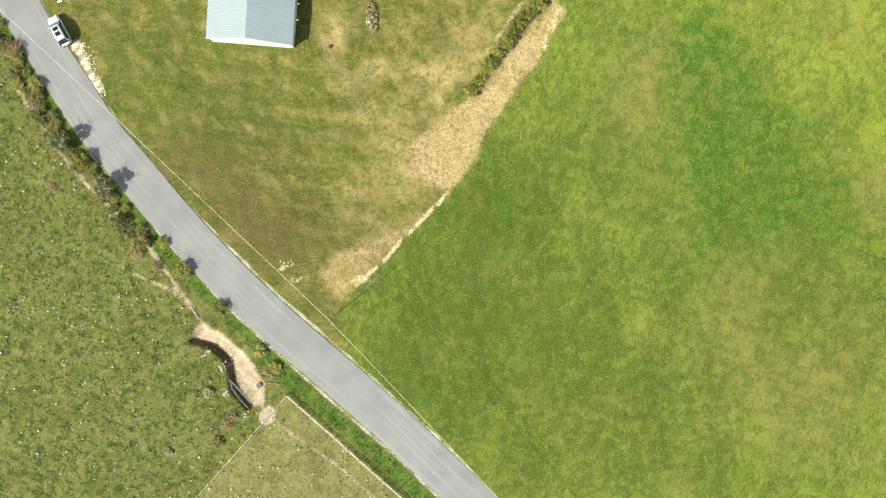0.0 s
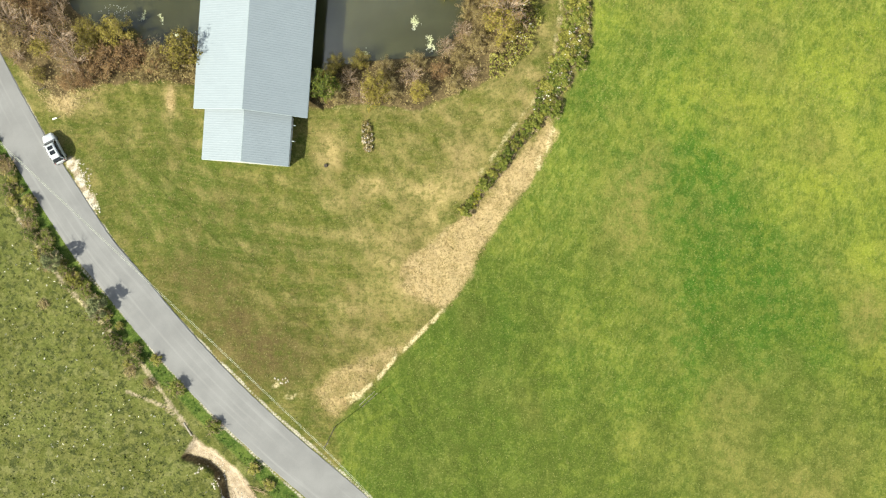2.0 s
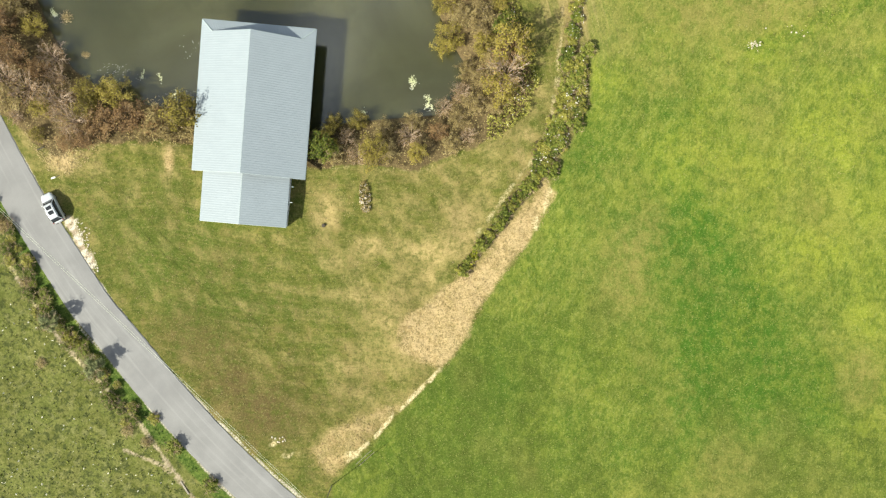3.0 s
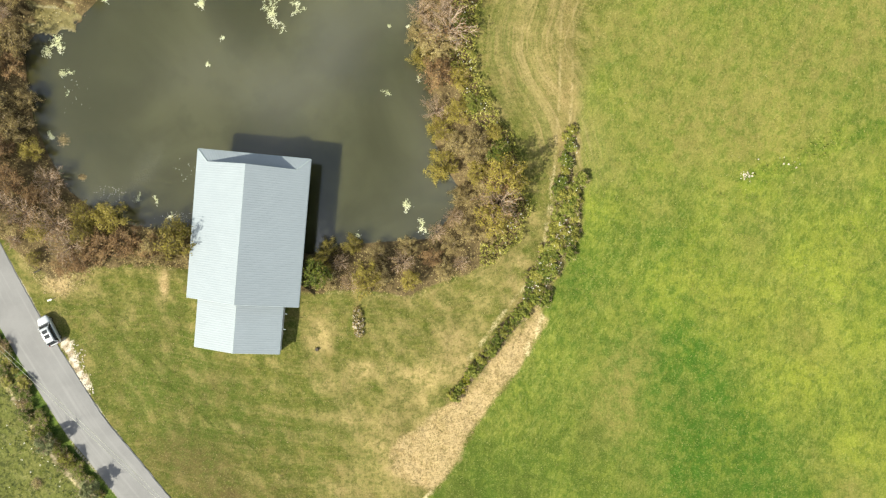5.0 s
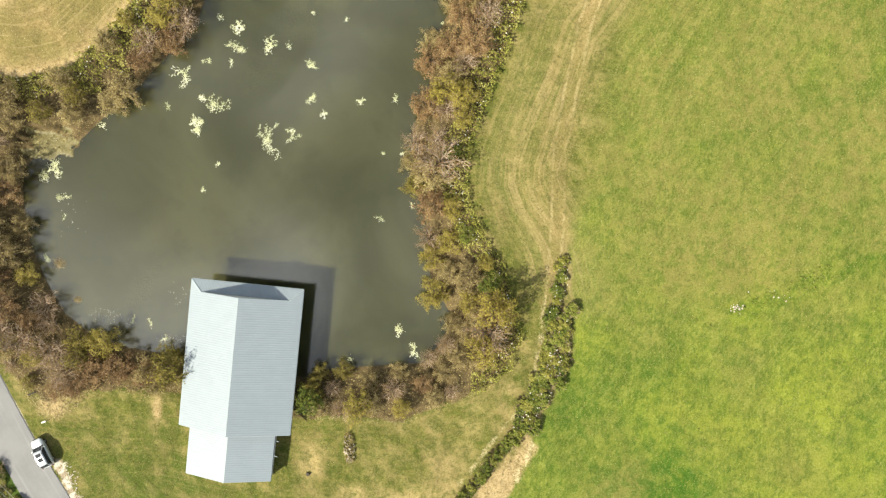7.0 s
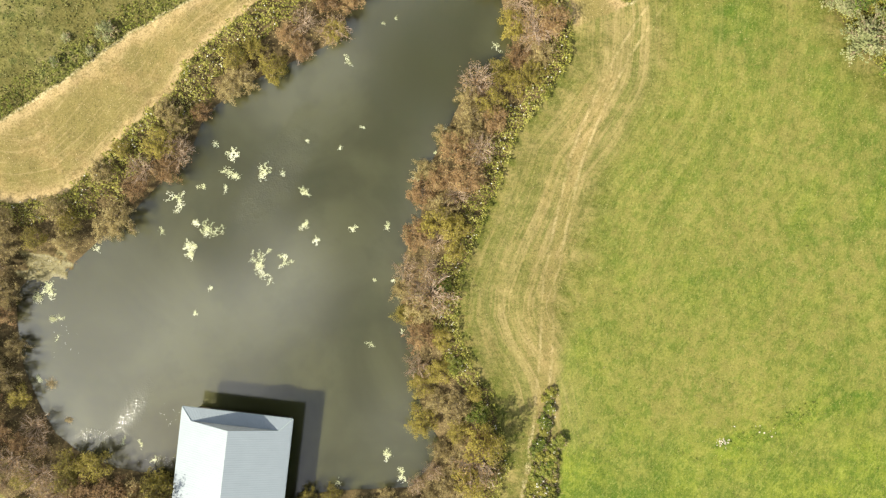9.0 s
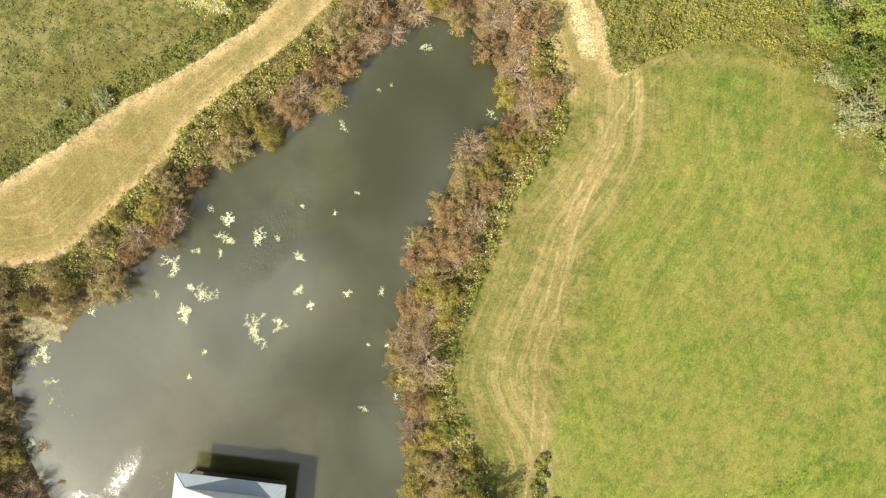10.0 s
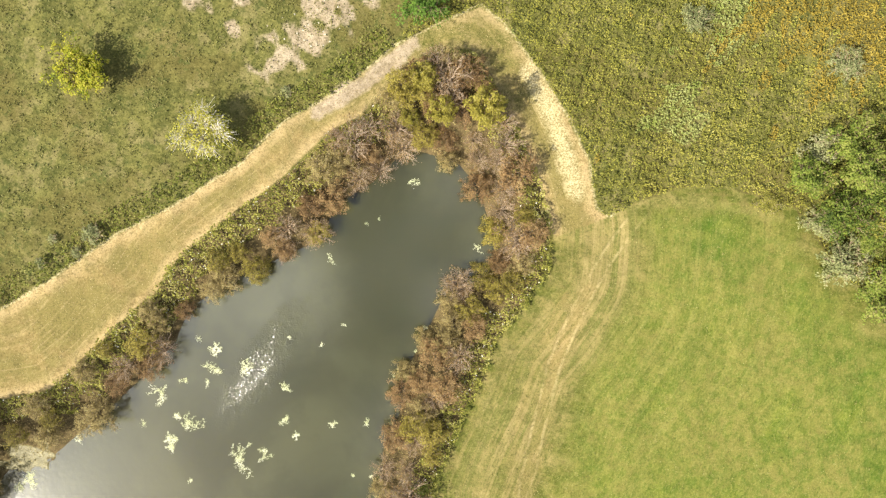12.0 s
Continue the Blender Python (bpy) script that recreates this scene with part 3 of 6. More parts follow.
def part(name, bm, material, parent, label=""):
    """One mesh object under a thing or part, from a bmesh or a (verts, faces) pair."""
    if isinstance(bm, bmesh.types.BMesh):
        me = bpy.data.meshes.new(name)
        bm.to_mesh(me)
        bm.free()
        me.materials.append(material)
    else:
        me = mesh_of(name, *bm, material)
    ob = new(name, me)
    ob.parent = parent
    if label:
        tagged(ob, label)
    return ob


def thing(name, label, category, at=None, group="", kind=""):
    ob = tagged(new(name), label, category, group, kind)
    ob.empty_display_size = 0.2
    if at is not None:
        ob.matrix_basis = at
    return ob


def box(sx, sy, sz, x=0, y=0, z=0, bevel=0.0, turn=None):
    """A box whose base centre is at x, y, z."""
    bm = bmesh.new()
    bmesh.ops.create_cube(bm, size=1)
    m = Matrix.Translation((x, y, z)) @ (turn or Matrix()) @ Matrix.Translation((0, 0, sz / 2)) @ Matrix.Diagonal((sx, sy, sz, 1))
    bmesh.ops.transform(bm, matrix=m, verts=bm.verts)
    if bevel:
        bmesh.ops.bevel(bm, geom=bm.edges, offset=bevel, segments=1, affect="EDGES")
    return bm


def rod(a, b, r, r2=None, sides=8):
    a, b = Vector(a), Vector(b)
    bm = bmesh.new()
    bmesh.ops.create_cone(bm, cap_ends=True, segments=sides, radius1=r, radius2=r if r2 is None else r2, depth=(b - a).length)
    m = Matrix.Translation((a + b) / 2) @ (b - a).to_track_quat("Z", "Y").to_matrix().to_4x4()
    bmesh.ops.transform(bm, matrix=m, verts=bm.verts)
    return bm


def leaves(centres, sizes, rng, upward=0.6, long=1.5, facing=None):
    """Small four-cornered leaves, each an island of its own. facing: the way that each one leans."""
    c = np.asarray(centres, float)
    k = len(c)
    nrm = rng.normal(size=(k, 3))
    nrm[:, 2] = np.abs(nrm[:, 2]) + upward
    if facing is not None:
        nrm = 0.55 * nrm + facing
    nrm /= np.linalg.norm(nrm, axis=1)[:, None]
    a = np.cross(nrm, rng.normal(size=(k, 3)))
    a /= np.linalg.norm(a, axis=1)[:, None] + 1e-9
    b = np.cross(nrm, a)
    s = np.asarray(sizes, float).reshape(-1, 1) * np.ones((k, 1))
    fold = nrm * s * 0.25
    v = np.stack([c - a * s * long / 2, c + b * s * 0.5 - fold, c + a * s * long / 2, c - b * s * 0.5 - fold], 1).reshape(-1, 3)
    return v, np.arange(4 * k).reshape(-1, 4)


def twigs(a, b, r0, r1):
    """Three-sided tapering sticks from the points a to the points b."""
    a, b = np.asarray(a, float), np.asarray(b, float)
    d = b - a
    d /= np.linalg.norm(d, axis=1)[:, None] + 1e-9
    ref = np.where(np.abs(d[:, 2:3]) > 0.9, np.array([[1.0, 0, 0]]), np.array([[0, 0, 1.0]]))
    u = np.cross(d, ref)
    u /= np.linalg.norm(u, axis=1)[:, None] + 1e-9
    w = np.cross(d, u)
    r0, r1 = np.broadcast_to(r0, len(a)).reshape(-1, 1), np.broadcast_to(r1, len(a)).reshape(-1, 1)
    ring = []
    for p, r in ((a, r0), (b, r1)):
        for k in range(3):
            t = 2.0944 * k
            ring.append(p + r * (math.cos(t) * u + math.sin(t) * w))
    v = np.stack(ring, 1).reshape(-1, 3)
    base = np.arange(len(a))[:, None] * 6
    f = np.concatenate([base + np.array([[k, (k + 1) % 3, 3 + (k + 1) % 3, 3 + k]]) for k in range(3)])
    return v, f


def join(*pairs):
    vs, fs, n = [], [], 0
    for v, f in pairs:
        vs.append(v)
        fs += (np.asarray(f) + n).tolist()
        n += len(v)
    return np.concatenate(vs), fs


def scatter(outline, gap, rng, keep=None):
    """Points inside an outline, none nearer than the gap to another."""
    xs, ys = [p[0] for p in outline], [p[1] for p in outline]
    area = (max(xs) - min(xs)) * (max(ys) - min(ys))
    k = int(area / gap ** 2 * 4)
    p = np.stack([rng.uniform(min(xs), max(xs), k), rng.uniform(min(ys), max(ys), k)], 1)
    ok = signed(p[:, 0], p[:, 1], outline) < 0
    if keep is not None:
        ok &= keep(p[:, 0], p[:, 1])
    p = p[ok]
    grid, out = {}, []
    for x, y in p:
        i, j = int(x // gap), int(y // gap)
        near = [q for a in (i - 1, i, i + 1) for b in (j - 1, j, j + 1) for q in grid.get((a, b), ())]
        if all((x - q[0]) ** 2 + (y - q[1]) ** 2 > gap * gap for q in near):
            grid.setdefault((i, j), []).append((x, y))
            out.append((x, y))
    return out


def along(pts, step, rng, spread):
    out = []
    for (ax, ay), (bx, by) in zip(pts, pts[1:]):
        length = math.hypot(bx - ax, by - ay)
        for k in range(max(1, round(length / step))):
            s = (k + rng.uniform(0, 1)) * step / length
            if s < 1:
                o = rng.uniform(-spread, spread)
                out.append((ax + (bx - ax) * s - (by - ay) / length * o, ay + (by - ay) * s + (bx - ax) / length * o))
    return out


# ---- ground ----
def graded(lo, hi, step, far):
    core = list(np.arange(lo, hi, step))
    out, s, v = [], step, core[-1]
    while v < far:
        s *= 1.35
        v += s
        out.append(v)
    low, s, v = [], step, lo
    while v > -far:
        s *= 1.35
        v -= s
        low.append(v)
    return np.array(low[::-1] + core + out)


def build_ground():
    gx, gy = graded(-66, 72, 0.32, 2500), graded(-46, 152, 0.32, 2500)
    x, y = [a.ravel() for a in np.meshgrid(gx, gy)]
    z = ground_height(x, y)
    nx, ny = len(gx), len(gy)
    i = (np.arange(ny - 1)[:, None] * nx + np.arange(nx - 1)[None, :]).ravel()
    quads = np.stack([i, i + 1, i + nx + 1, i + nx], 1)
    me = bpy.data.meshes.new("ground")
    me.vertices.add(len(x))
    me.vertices.foreach_set("co", np.stack([x, y, z], 1).ravel())
    me.loops.add(quads.size)
    me.loops.foreach_set("vertex_index", quads.ravel())
    me.polygons.add(len(quads))
    me.polygons.foreach_set("loop_start", np.arange(len(quads)) * 4)
    me.update(calc_edges=True)
    me.polygons.foreach_set("use_smooth", np.ones(len(quads), bool))

    wob = 0.5 * waves(x, y, 5, 11) + 0.25 * waves(x, y, 1.8, 12)
    pond = signed(x, y, POND)
    thick = signed(x, y, THICKET)
    field_poly = FIELD_EDGE + [(29, 108)] + FIELD_NORTH + [(2500, 60), (2500, -2500), (1500, -1500), (46, -69), (9.9, -37.2), (3.8, -30.7), (-4.3, -23.4), (-11, -17.2)]
    field = signed(x, y, field_poly) + wob * 0.5
    north_poly = PATH_OUTER + FIELD_NORTH + [(2500, 60), (2500, 2500), (-2500, 2500), (-2500, 78)]
    wild = signed(x, y, north_poly) + wob * 0.3
    straw_poly = PATH_OUTER + [(20, 106)] + THICKET[25:]
    straw = signed(x, y, straw_poly)
    strip = signed(x, y, DRY_STRIP) + wob * 0.7
    lower = signed(x, y, DRY_LOWER) + wob * 0.6
    sides = np.minimum(line_distance(x, y, PATH_OUTER), line_distance(x, y, THICKET[25:] + THICKET[:1])) + 0.35 * wob
    west_poly = HEDGE_WEST + [(-24.5, -16.5), (-19.4, -22.8), (-12, -28.4), (0, -39), (36, -76), (100, -140), (1400, -1500), (1400, -2500), (-2500, -2500), (-2500, 1000), (-110, 110), (-78, 55)]
    west = signed(x, y, west_poly) + wob * 0.3
    verge_poly = HEDGE_WEST + [(-24.5, -16.5), (-19.4, -22.8), (-12, -28.4), (0, -39), (36, -76), (40, -72)] + ROAD_LEFT[1:14][::-1]
    verge = signed(x, y, verge_poly)
    track = line_distance(x, y, [(44, 125), (33, 113), (29.5, 108), (26.5, 102.7), (23.8, 96.4), (21.2, 88.5), (19.7, 79), (18.7, 71), (18.9, 60), (18.6, 50.4), (18, 30)]) + wob * 0.3
    track2 = line_distance(x, y, [(22, 98), (18.6, 88.5), (16.9, 79), (16.2, 71), (16.3, 60)]) + wob * 0.3
    pit = signed(x, y, PIT) + wob * 0.3
    beaten = np.minimum(line_distance(x, y, [(-40.6, -6.8), (-35.9, -8.6), (-32.4, -11.6), (-31.2, -13.2)]),
                        line_distance(x, y, [(-55.9, 16.6), (-52.9, 12.5), (-49.1, 7.6), (-43.7, 2.2), (-39, -2.3), (-35.1, -7.8), (-32, -12)]))
    beaten = np.minimum(beaten, line_distance(x, y, [(-23, -24.6), (-21.3, -26.6), (-16.9, -30.1), (-12.1, -33.3), (-6.9, -37.7)]))
    lane = line_distance(x, y, [(-13.9, 120.4), (-8.1, 124.9), (-1.5, 130.6)]) + wob * 0.5
    spoil = np.minimum.reduce([np.hypot((x + 16) / 1.2, y - 130.5) - 2.6, np.hypot(x + 14, y - 134.5) - 2.6, np.hypot(x + 21, y - 126) - 1.3,
                               np.hypot(x + 26, y - 130.4) - 0.9, np.hypot(x + 31, y - 134.4) - 1.6, np.hypot(x + 25.6, y - 135) - 1.4,
                               np.hypot(x + 11.5, y - 135) - 2.0, np.hypot(x + 7.4, y - 136) - 1.2, np.hypot(x + 21, y - 130) - 1.0, np.hypot(x + 18.5, y - 127.6) - 1.6]) + 1.3 * wob + 1.1 * waves(x, y, 2.6, 51)
    face = line_distance(x, y, PIT_FACE)
    layby = line_distance(x, y, [(-48.9, 24.4), (-47.6, 21.8), (-45.6, 18.4)]) + wob * 0.5
    gaps = np.hypot(x + 22, y + 26.2) + wob * 0.6

    ditch = np.exp(-(line_distance(x, y, [(44, 50.6), (50, 52.5), (54, 55.5), (62, 58)]) / 1.7) ** 2) * smooth(waves(x, y, 3, 53), -1.4, 0.2)
    masks = {
        "field": smooth(-field + 1.5 * smooth(y, 56, 66), -1.0, 1.0 + 9.0 * smooth(y, 56, 70)),
        "roadside": np.clip(np.minimum(line_distance(x, y, ROAD_LEFT), line_distance(x, y, ROAD_RIGHT)), 0, 8) / 8.0,
        "rut": np.clip(track - 0.3 * wob, 0, 30) / 30.0,
        "pasture": smooth(-west, -0.6, 0.6),
        "paddock": smooth(-signed(x, y, PADDOCK) + 0.2 * wob, -0.4, 0.4),
        "arcs": smooth(y, 62, 84) * smooth(-thick, -46, -18),
        "margin": np.exp(-(np.clip(sides, 0, 9) / 1.3) ** 2) * smooth(-straw, -1.0, 0.5) + 0.9 * smooth(-strip, -1.0, 0.8) + 0.5 * smooth(-lower, -0.6, 0.8) + 0.9 * blob(x, y, -50, 33, 4, 3) + 0.8 * blob(x, y, -35.3, 33.2, 1.0, 2.6) + 0.6 * blob(x, y, -54.6, 37.5, 1.5, 3),
        "wild": smooth(-wild, -0.5, 0.3),
        "verge": smooth(-verge, -0.5, 0.5) * 0.95,
        "straw": np.maximum.reduce([
            smooth(-straw, -0.2, 0.3) * (0.86 + 0.12 * waves(x, y, 7, 47)) * (1 - 0.6 * blob(x, y, 2, 128, 14, 9)),
            smooth(-strip, -1.8 + 1.4 * smooth(-field, -1.5, 0.5), 1.2) * (0.76 + 0.2 * smooth(waves(x, y, 6, 21), -0.4, 0.6)),
            smooth(-lower, -2.4 + 2.0 * smooth(-field, -1.5, 0.5), 1.0) * (0.60 + 0.2 * smooth(waves(x, y, 3, 22), -0.4, 0.6)),
            0.60 * smooth(-track, -3.0, -0.2) * smooth(y, 46, 54) * smooth(-y, -106, -98), 0.46 * smooth(-track2, -1.3, -0.2),
            0.95 * blob(x, y, -35.2, 33.2, 0.7, 2.3), 0.95 * blob(x, y, -49.9, 33.0, 2.6, 1.9) + 0.6 * blob(x, y, -54.6, 37.5, 1.2, 2.4) + 0.3 * wob * blob(x, y, -50.2, 33.6, 5, 3),
            0.32 * smooth(-np.abs(thick - 0.6), -1.2, 0.0) * smooth(pond, 3, 6) * (1 - 0.7 * smooth(y, 40, 50))]),
        "litter": np.maximum(smooth(-thick + 0.5 * wob, -0.5, 0.8) * smooth(pond, -6, -1), smooth(-pit, -0.4, 0.2) * np.exp(-((face - 0.2) / 0.8) ** 2)),
        "mud": smooth(-np.hypot((x + 51.6) / 1.7, (y - 69.0)) - 0.7 * waves(x, y, 3.0, 71) + 0.5 * wob, -2.6, -1.7) * (0.8 + 0.2 * wob),
        "soil": np.maximum.reduce([0.9 * smooth(-pit, -0.5, 0.5) * (1 - 0.75 * np.exp(-((face - 0.2) / 0.7) ** 2)), 0.6 * smooth(-beaten - 0.2 * wob, -0.5, -0.1) * smooth(waves(x, y, 2.5, 54), -1.9, -0.7), 0.8 * smooth(-lane, -1.8, -0.5),
                                   0.72 * smooth(-spoil, -1.1, 0.9), 0.9 * smooth(-layby, -1.1, -0.2), smooth(-gaps, -1.8, -0.9)]),
        "offset": np.clip(thick, 0, 60) / 60.0,
        "worn": smooth(thick, 0.5, 5) * smooth(-thick, -15.5, -8) * smooth(y, 44, 56) * smooth(x, -2, 4) * (0.75 + 0.3 * waves(x, y, 12, 35)) * (1 - smooth(y, 112, 120)),
        "bleached": np.maximum.reduce([0.8 * blob(x, y, -9.3, -6.7, 1.2, 0.7), (0.42 + 0.3 * waves(x, y, 1.5, 48)) * blob(x, y, -20.2, -5.3, 1.0, 1.0), (0.34 + 0.25 * waves(x, y, 1.5, 49)) * blob(x, y, -18.0, -7.0, 1.6, 1.0),
                                       0.6 * smooth(-np.abs(wild + 0.05), -0.45, 0.0) * smooth(straw, 3, 0) * smooth(-straw, -2, 0),
                                       0.38 * smooth(-np.abs(thick - 0.15), -0.4, 0.0) * smooth(y, 20, 30) * smooth(-np.hypot(x + 23, y - 34), -60, -12) * smooth(waves(x, y, 5, 36), -0.5, 0.3),
                                       0.50 * smooth(-line_distance(x, y, [(17.6, 51), (17.5, 45.8), (16.3, 37.5), (15.0, 35.3), (12.7, 32.4), (10.0, 28.4), (7.0, 24.2)]) + 0.25 * wob, -0.75, -0.05) * smooth(waves(x, y, 4, 37), -1.6, 0.4),
                                       0.55 * smooth(-line_distance(x, y, [(-57.5, 19.2), (-55.9, 16.7), (-53.9, 13.9), (-51.7, 10.5), (-49.8, 7.9), (-45.4, 3.8), (-40.1, -1.4), (-37.4, -4.4)]) + 0.2 * wob, -0.5, -0.05) * smooth(waves(x, y, 4, 50), -1.3, 0.2),
                                       0.66 * smooth(-line_distance(x, y, [(17.2, 31), (16.6, 29), (15, 25.5)]) + 0.4 * wob, -0.9, -0.1) * smooth(waves(x, y, 2.5, 38), -1.0, 0.5),
                                       0.8 * smooth(-line_distance(x, y, [(-10.4, -7.9), (-6.4, -4.4), (-3.6, -1.0), (-0.5, 2.2), (2.6, 5.4)]), -0.6, -0.05) * smooth(waves(x, y, 3, 39), -1.1, 0.2),
                                       0.6 * smooth(-line_distance(x, y, [(14.5, 128), (19, 120.5), (22, 112.5)]) - 0.3 * wob, -2.8, -0.2)]),
        "deep": np.clip(1.5 * blob(x, y, 42, 10, 8, 13) + 1.2 * blob(x, y, 50, 2, 9, 8) + 0.5 * blob(x, y, 36, 22, 6, 6) + 0.55 * blob(x, y, 33, 25, 8, 8) + 0.75 * blob(x, y, 14, -10, 20, 16) + 0.55 * blob(x, y, 8, 4, 8, 7)
                        + 0.5 * ditch + 0.5 * blob(x, y, 20, 34, 5, 9) + 0.6 * blob(x, y, 40, 109, 4, 4) + 0.45 * blob(x, y, 67, 100, 14, 20)
                        + 0.4 * blob(x, y, 24, 14, 7, 9) + 0.5 * blob(x, y, -2, -20, 8, 10) + 0.28 * waves(x, y, 26, 31) + 0.15 * waves(x, y, 9, 41), 0, 1),
        "flush": np.clip(0.55 * blob(x, y, 58, 30, 13, 15) + 0.45 * blob(x, y, 38, 34, 10, 8) + 0.5 * blob(x, y, 62, 8, 7, 8) + 0.15 * blob(x, y, 34, -8, 10, 6) + 0.35 * blob(x, y, 48, 54, 14, 8) + 0.25 * waves(x, y, 13, 44), 0, 1) * smooth(-y, -68, -52),
        "dull": np.clip(0.6 * blob(x, y, 24, 14, 7, 9) + 1.1 * blob(x, y, 4, -12, 17, 17) + 1.0 * blob(x, y, 24, -26, 22, 18) + 0.6 * blob(x, y, 10, 8, 9, 8) + 1.1 * blob(x, y, 54, -12, 16, 14) + 0.3 * waves(x, y, 11, 45), 0, 1) * smooth(-y, -28, -8),
        "gravel": smooth(-layby - 0.5 * waves(x, y, 1.6, 46), -0.8, 0.1),
        "faded": np.clip(0.7 * blob(x, y, 52, -20, 16, 10) + 1.1 * blob(x, y, 28, 19, 4.5, 6) + 0.5 * blob(x, y, 31, 26, 4, 4) + 0.7 * blob(x, y, 60, 6, 4, 5) + 0.6 * blob(x, y, 42, -8, 6, 5) + 0.95 * blob(x, y, 42, 56, 13, 7) + 0.84 * smooth(y, 44, 76) + 0.25 * blob(x, y, 50, 32, 16, 8)
                         + 0.18 * waves(x, y, 20, 32) + 0.14 * waves(x, y, 7, 42) + 0.28 * waves(x, y, 15, 56) * smooth(y, 50, 70) + 0.22 * waves(x, y, 5, 57) * smooth(y, 50, 70) - 0.8 * ditch - 0.5 * blob(x, y, 43, 109, 6, 5) + 0.35 * blob(x, y, 48.5, 104, 2.5, 4) - 0.4 * blob(x, y, 66, 92, 8, 14), 0, 1),
        "parched": np.clip(1.2 * blob(x, y, -13.6, 26.4, 1.7, 2.8) + 1.1 * blob(x, y, -7.7, 22.4, 1.7, 1.2) + 1.1 * blob(x, y, -12.7, 19.9, 1.8, 1.1) + 1.2 * blob(x, y, 5.1, 25, 1.8, 2.6) + 0.7 * blob(x, y, 1.3, 21.4, 2.6, 1.8)
                           + 0.65 * blob(x, y, -3.5, 11, 6, 7) + 0.5 * blob(x, y, -9, 3, 4, 4) + 0.30 * smooth(x, -12, 8) * smooth(y, 12, 24) * smooth(-y, -50, -40) + 0.3 * blob(x, y, -2, 21, 8, 5) + 0.4 * blob(x, y, -10.2, 15.3, 3, 2)
                           + 0.7 * blob(x, y, -50, 34, 5, 3) + 0.8 * blob(x, y, -35.4, 33.5, 0.9, 2.2) + 0.12 * smooth(x, 3, 14) * smooth(y, 45, 58) + 0.22 * waves(x, y, 9, 33) + 0.25 * waves(x, y, 3.5, 43), 0, 1),
        "lush": np.clip(0.9 * blob(x, y, -36, 21, 11, 9) + 0.7 * blob(x, y, -26, 14, 9, 7) + 0.5 * blob(x, y, -12, 14, 5, 6) + 0.3 * waves(x, y, 7, 52), 0, 1) * smooth(-y, -42, -36),
        "brown": np.clip(1.0 * blob(x, y, -20, -1.5, 6.5, 4.5) + 0.8 * blob(x, y, -27, 5, 5, 5) + 0.5 * blob(x, y, -33, 10, 5, 4) + 0.12 * waves(x, y, 8, 34), 0, 1),
    }
    for name, values in masks.items():
        me.attributes.new(name, "FLOAT", "POINT").data.foreach_set("value", np.clip(values, 0, 1).astype(np.float32))
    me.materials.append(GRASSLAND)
    return tagged(new("ground", me), "grassland with mown lawn, green field, pasture and dry straw paths", "ground", kind="structure")


build_ground()


# ---- pond ----
def build_pond():
    grown = []
    for k, (x, y) in enumerate(POND):
        ax, ay = POND[k - 1]
        bx, by = POND[(k + 1) % len(POND)]
        n = Vector((by - ay, -(bx - ax))).normalized()
        grown.append((x + n.x * 0.9, y + n.y * 0.9))
    bm = bmesh.new()
    bm.faces.new([bm.verts.new((x, y, WATER_Z)) for x, y in grown])
    low = bmesh.ops.extrude_face_region(bm, geom=list(bm.faces))["geom"]
    bmesh.ops.translate(bm, vec=(0, 0, -3.2), verts=[v for v in low if isinstance(v, bmesh.types.BMVert)])
    bmesh.ops.triangulate(bm, faces=bm.faces)
    bmesh.ops.recalc_face_normals(bm, faces=bm.faces)
    me = bpy.data.meshes.new("water")
    bm.to_mesh(me)
    bm.free()
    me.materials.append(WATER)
    tagged(new("water", me), "still murky olive-green pond water", "pond", kind="structure")


build_pond()


# ---- road ----
def spline(pts, per):
    p = [Vector((*q, 0)) for q in pts]
    out = []
    for k in range(len(p) - 1):
        a, b, c, d = p[max(k - 1, 0)], p[k], p[k + 1], p[min(k + 2, len(p) - 1)]
        for j in range(per):
            t = j / per
            out.append(0.5 * (2 * b + (c - a) * t + (2 * a - 5 * b + 4 * c - d) * t * t + (3 * b - a - 3 * c + d) * t ** 3))
    return out + [p[-1]]


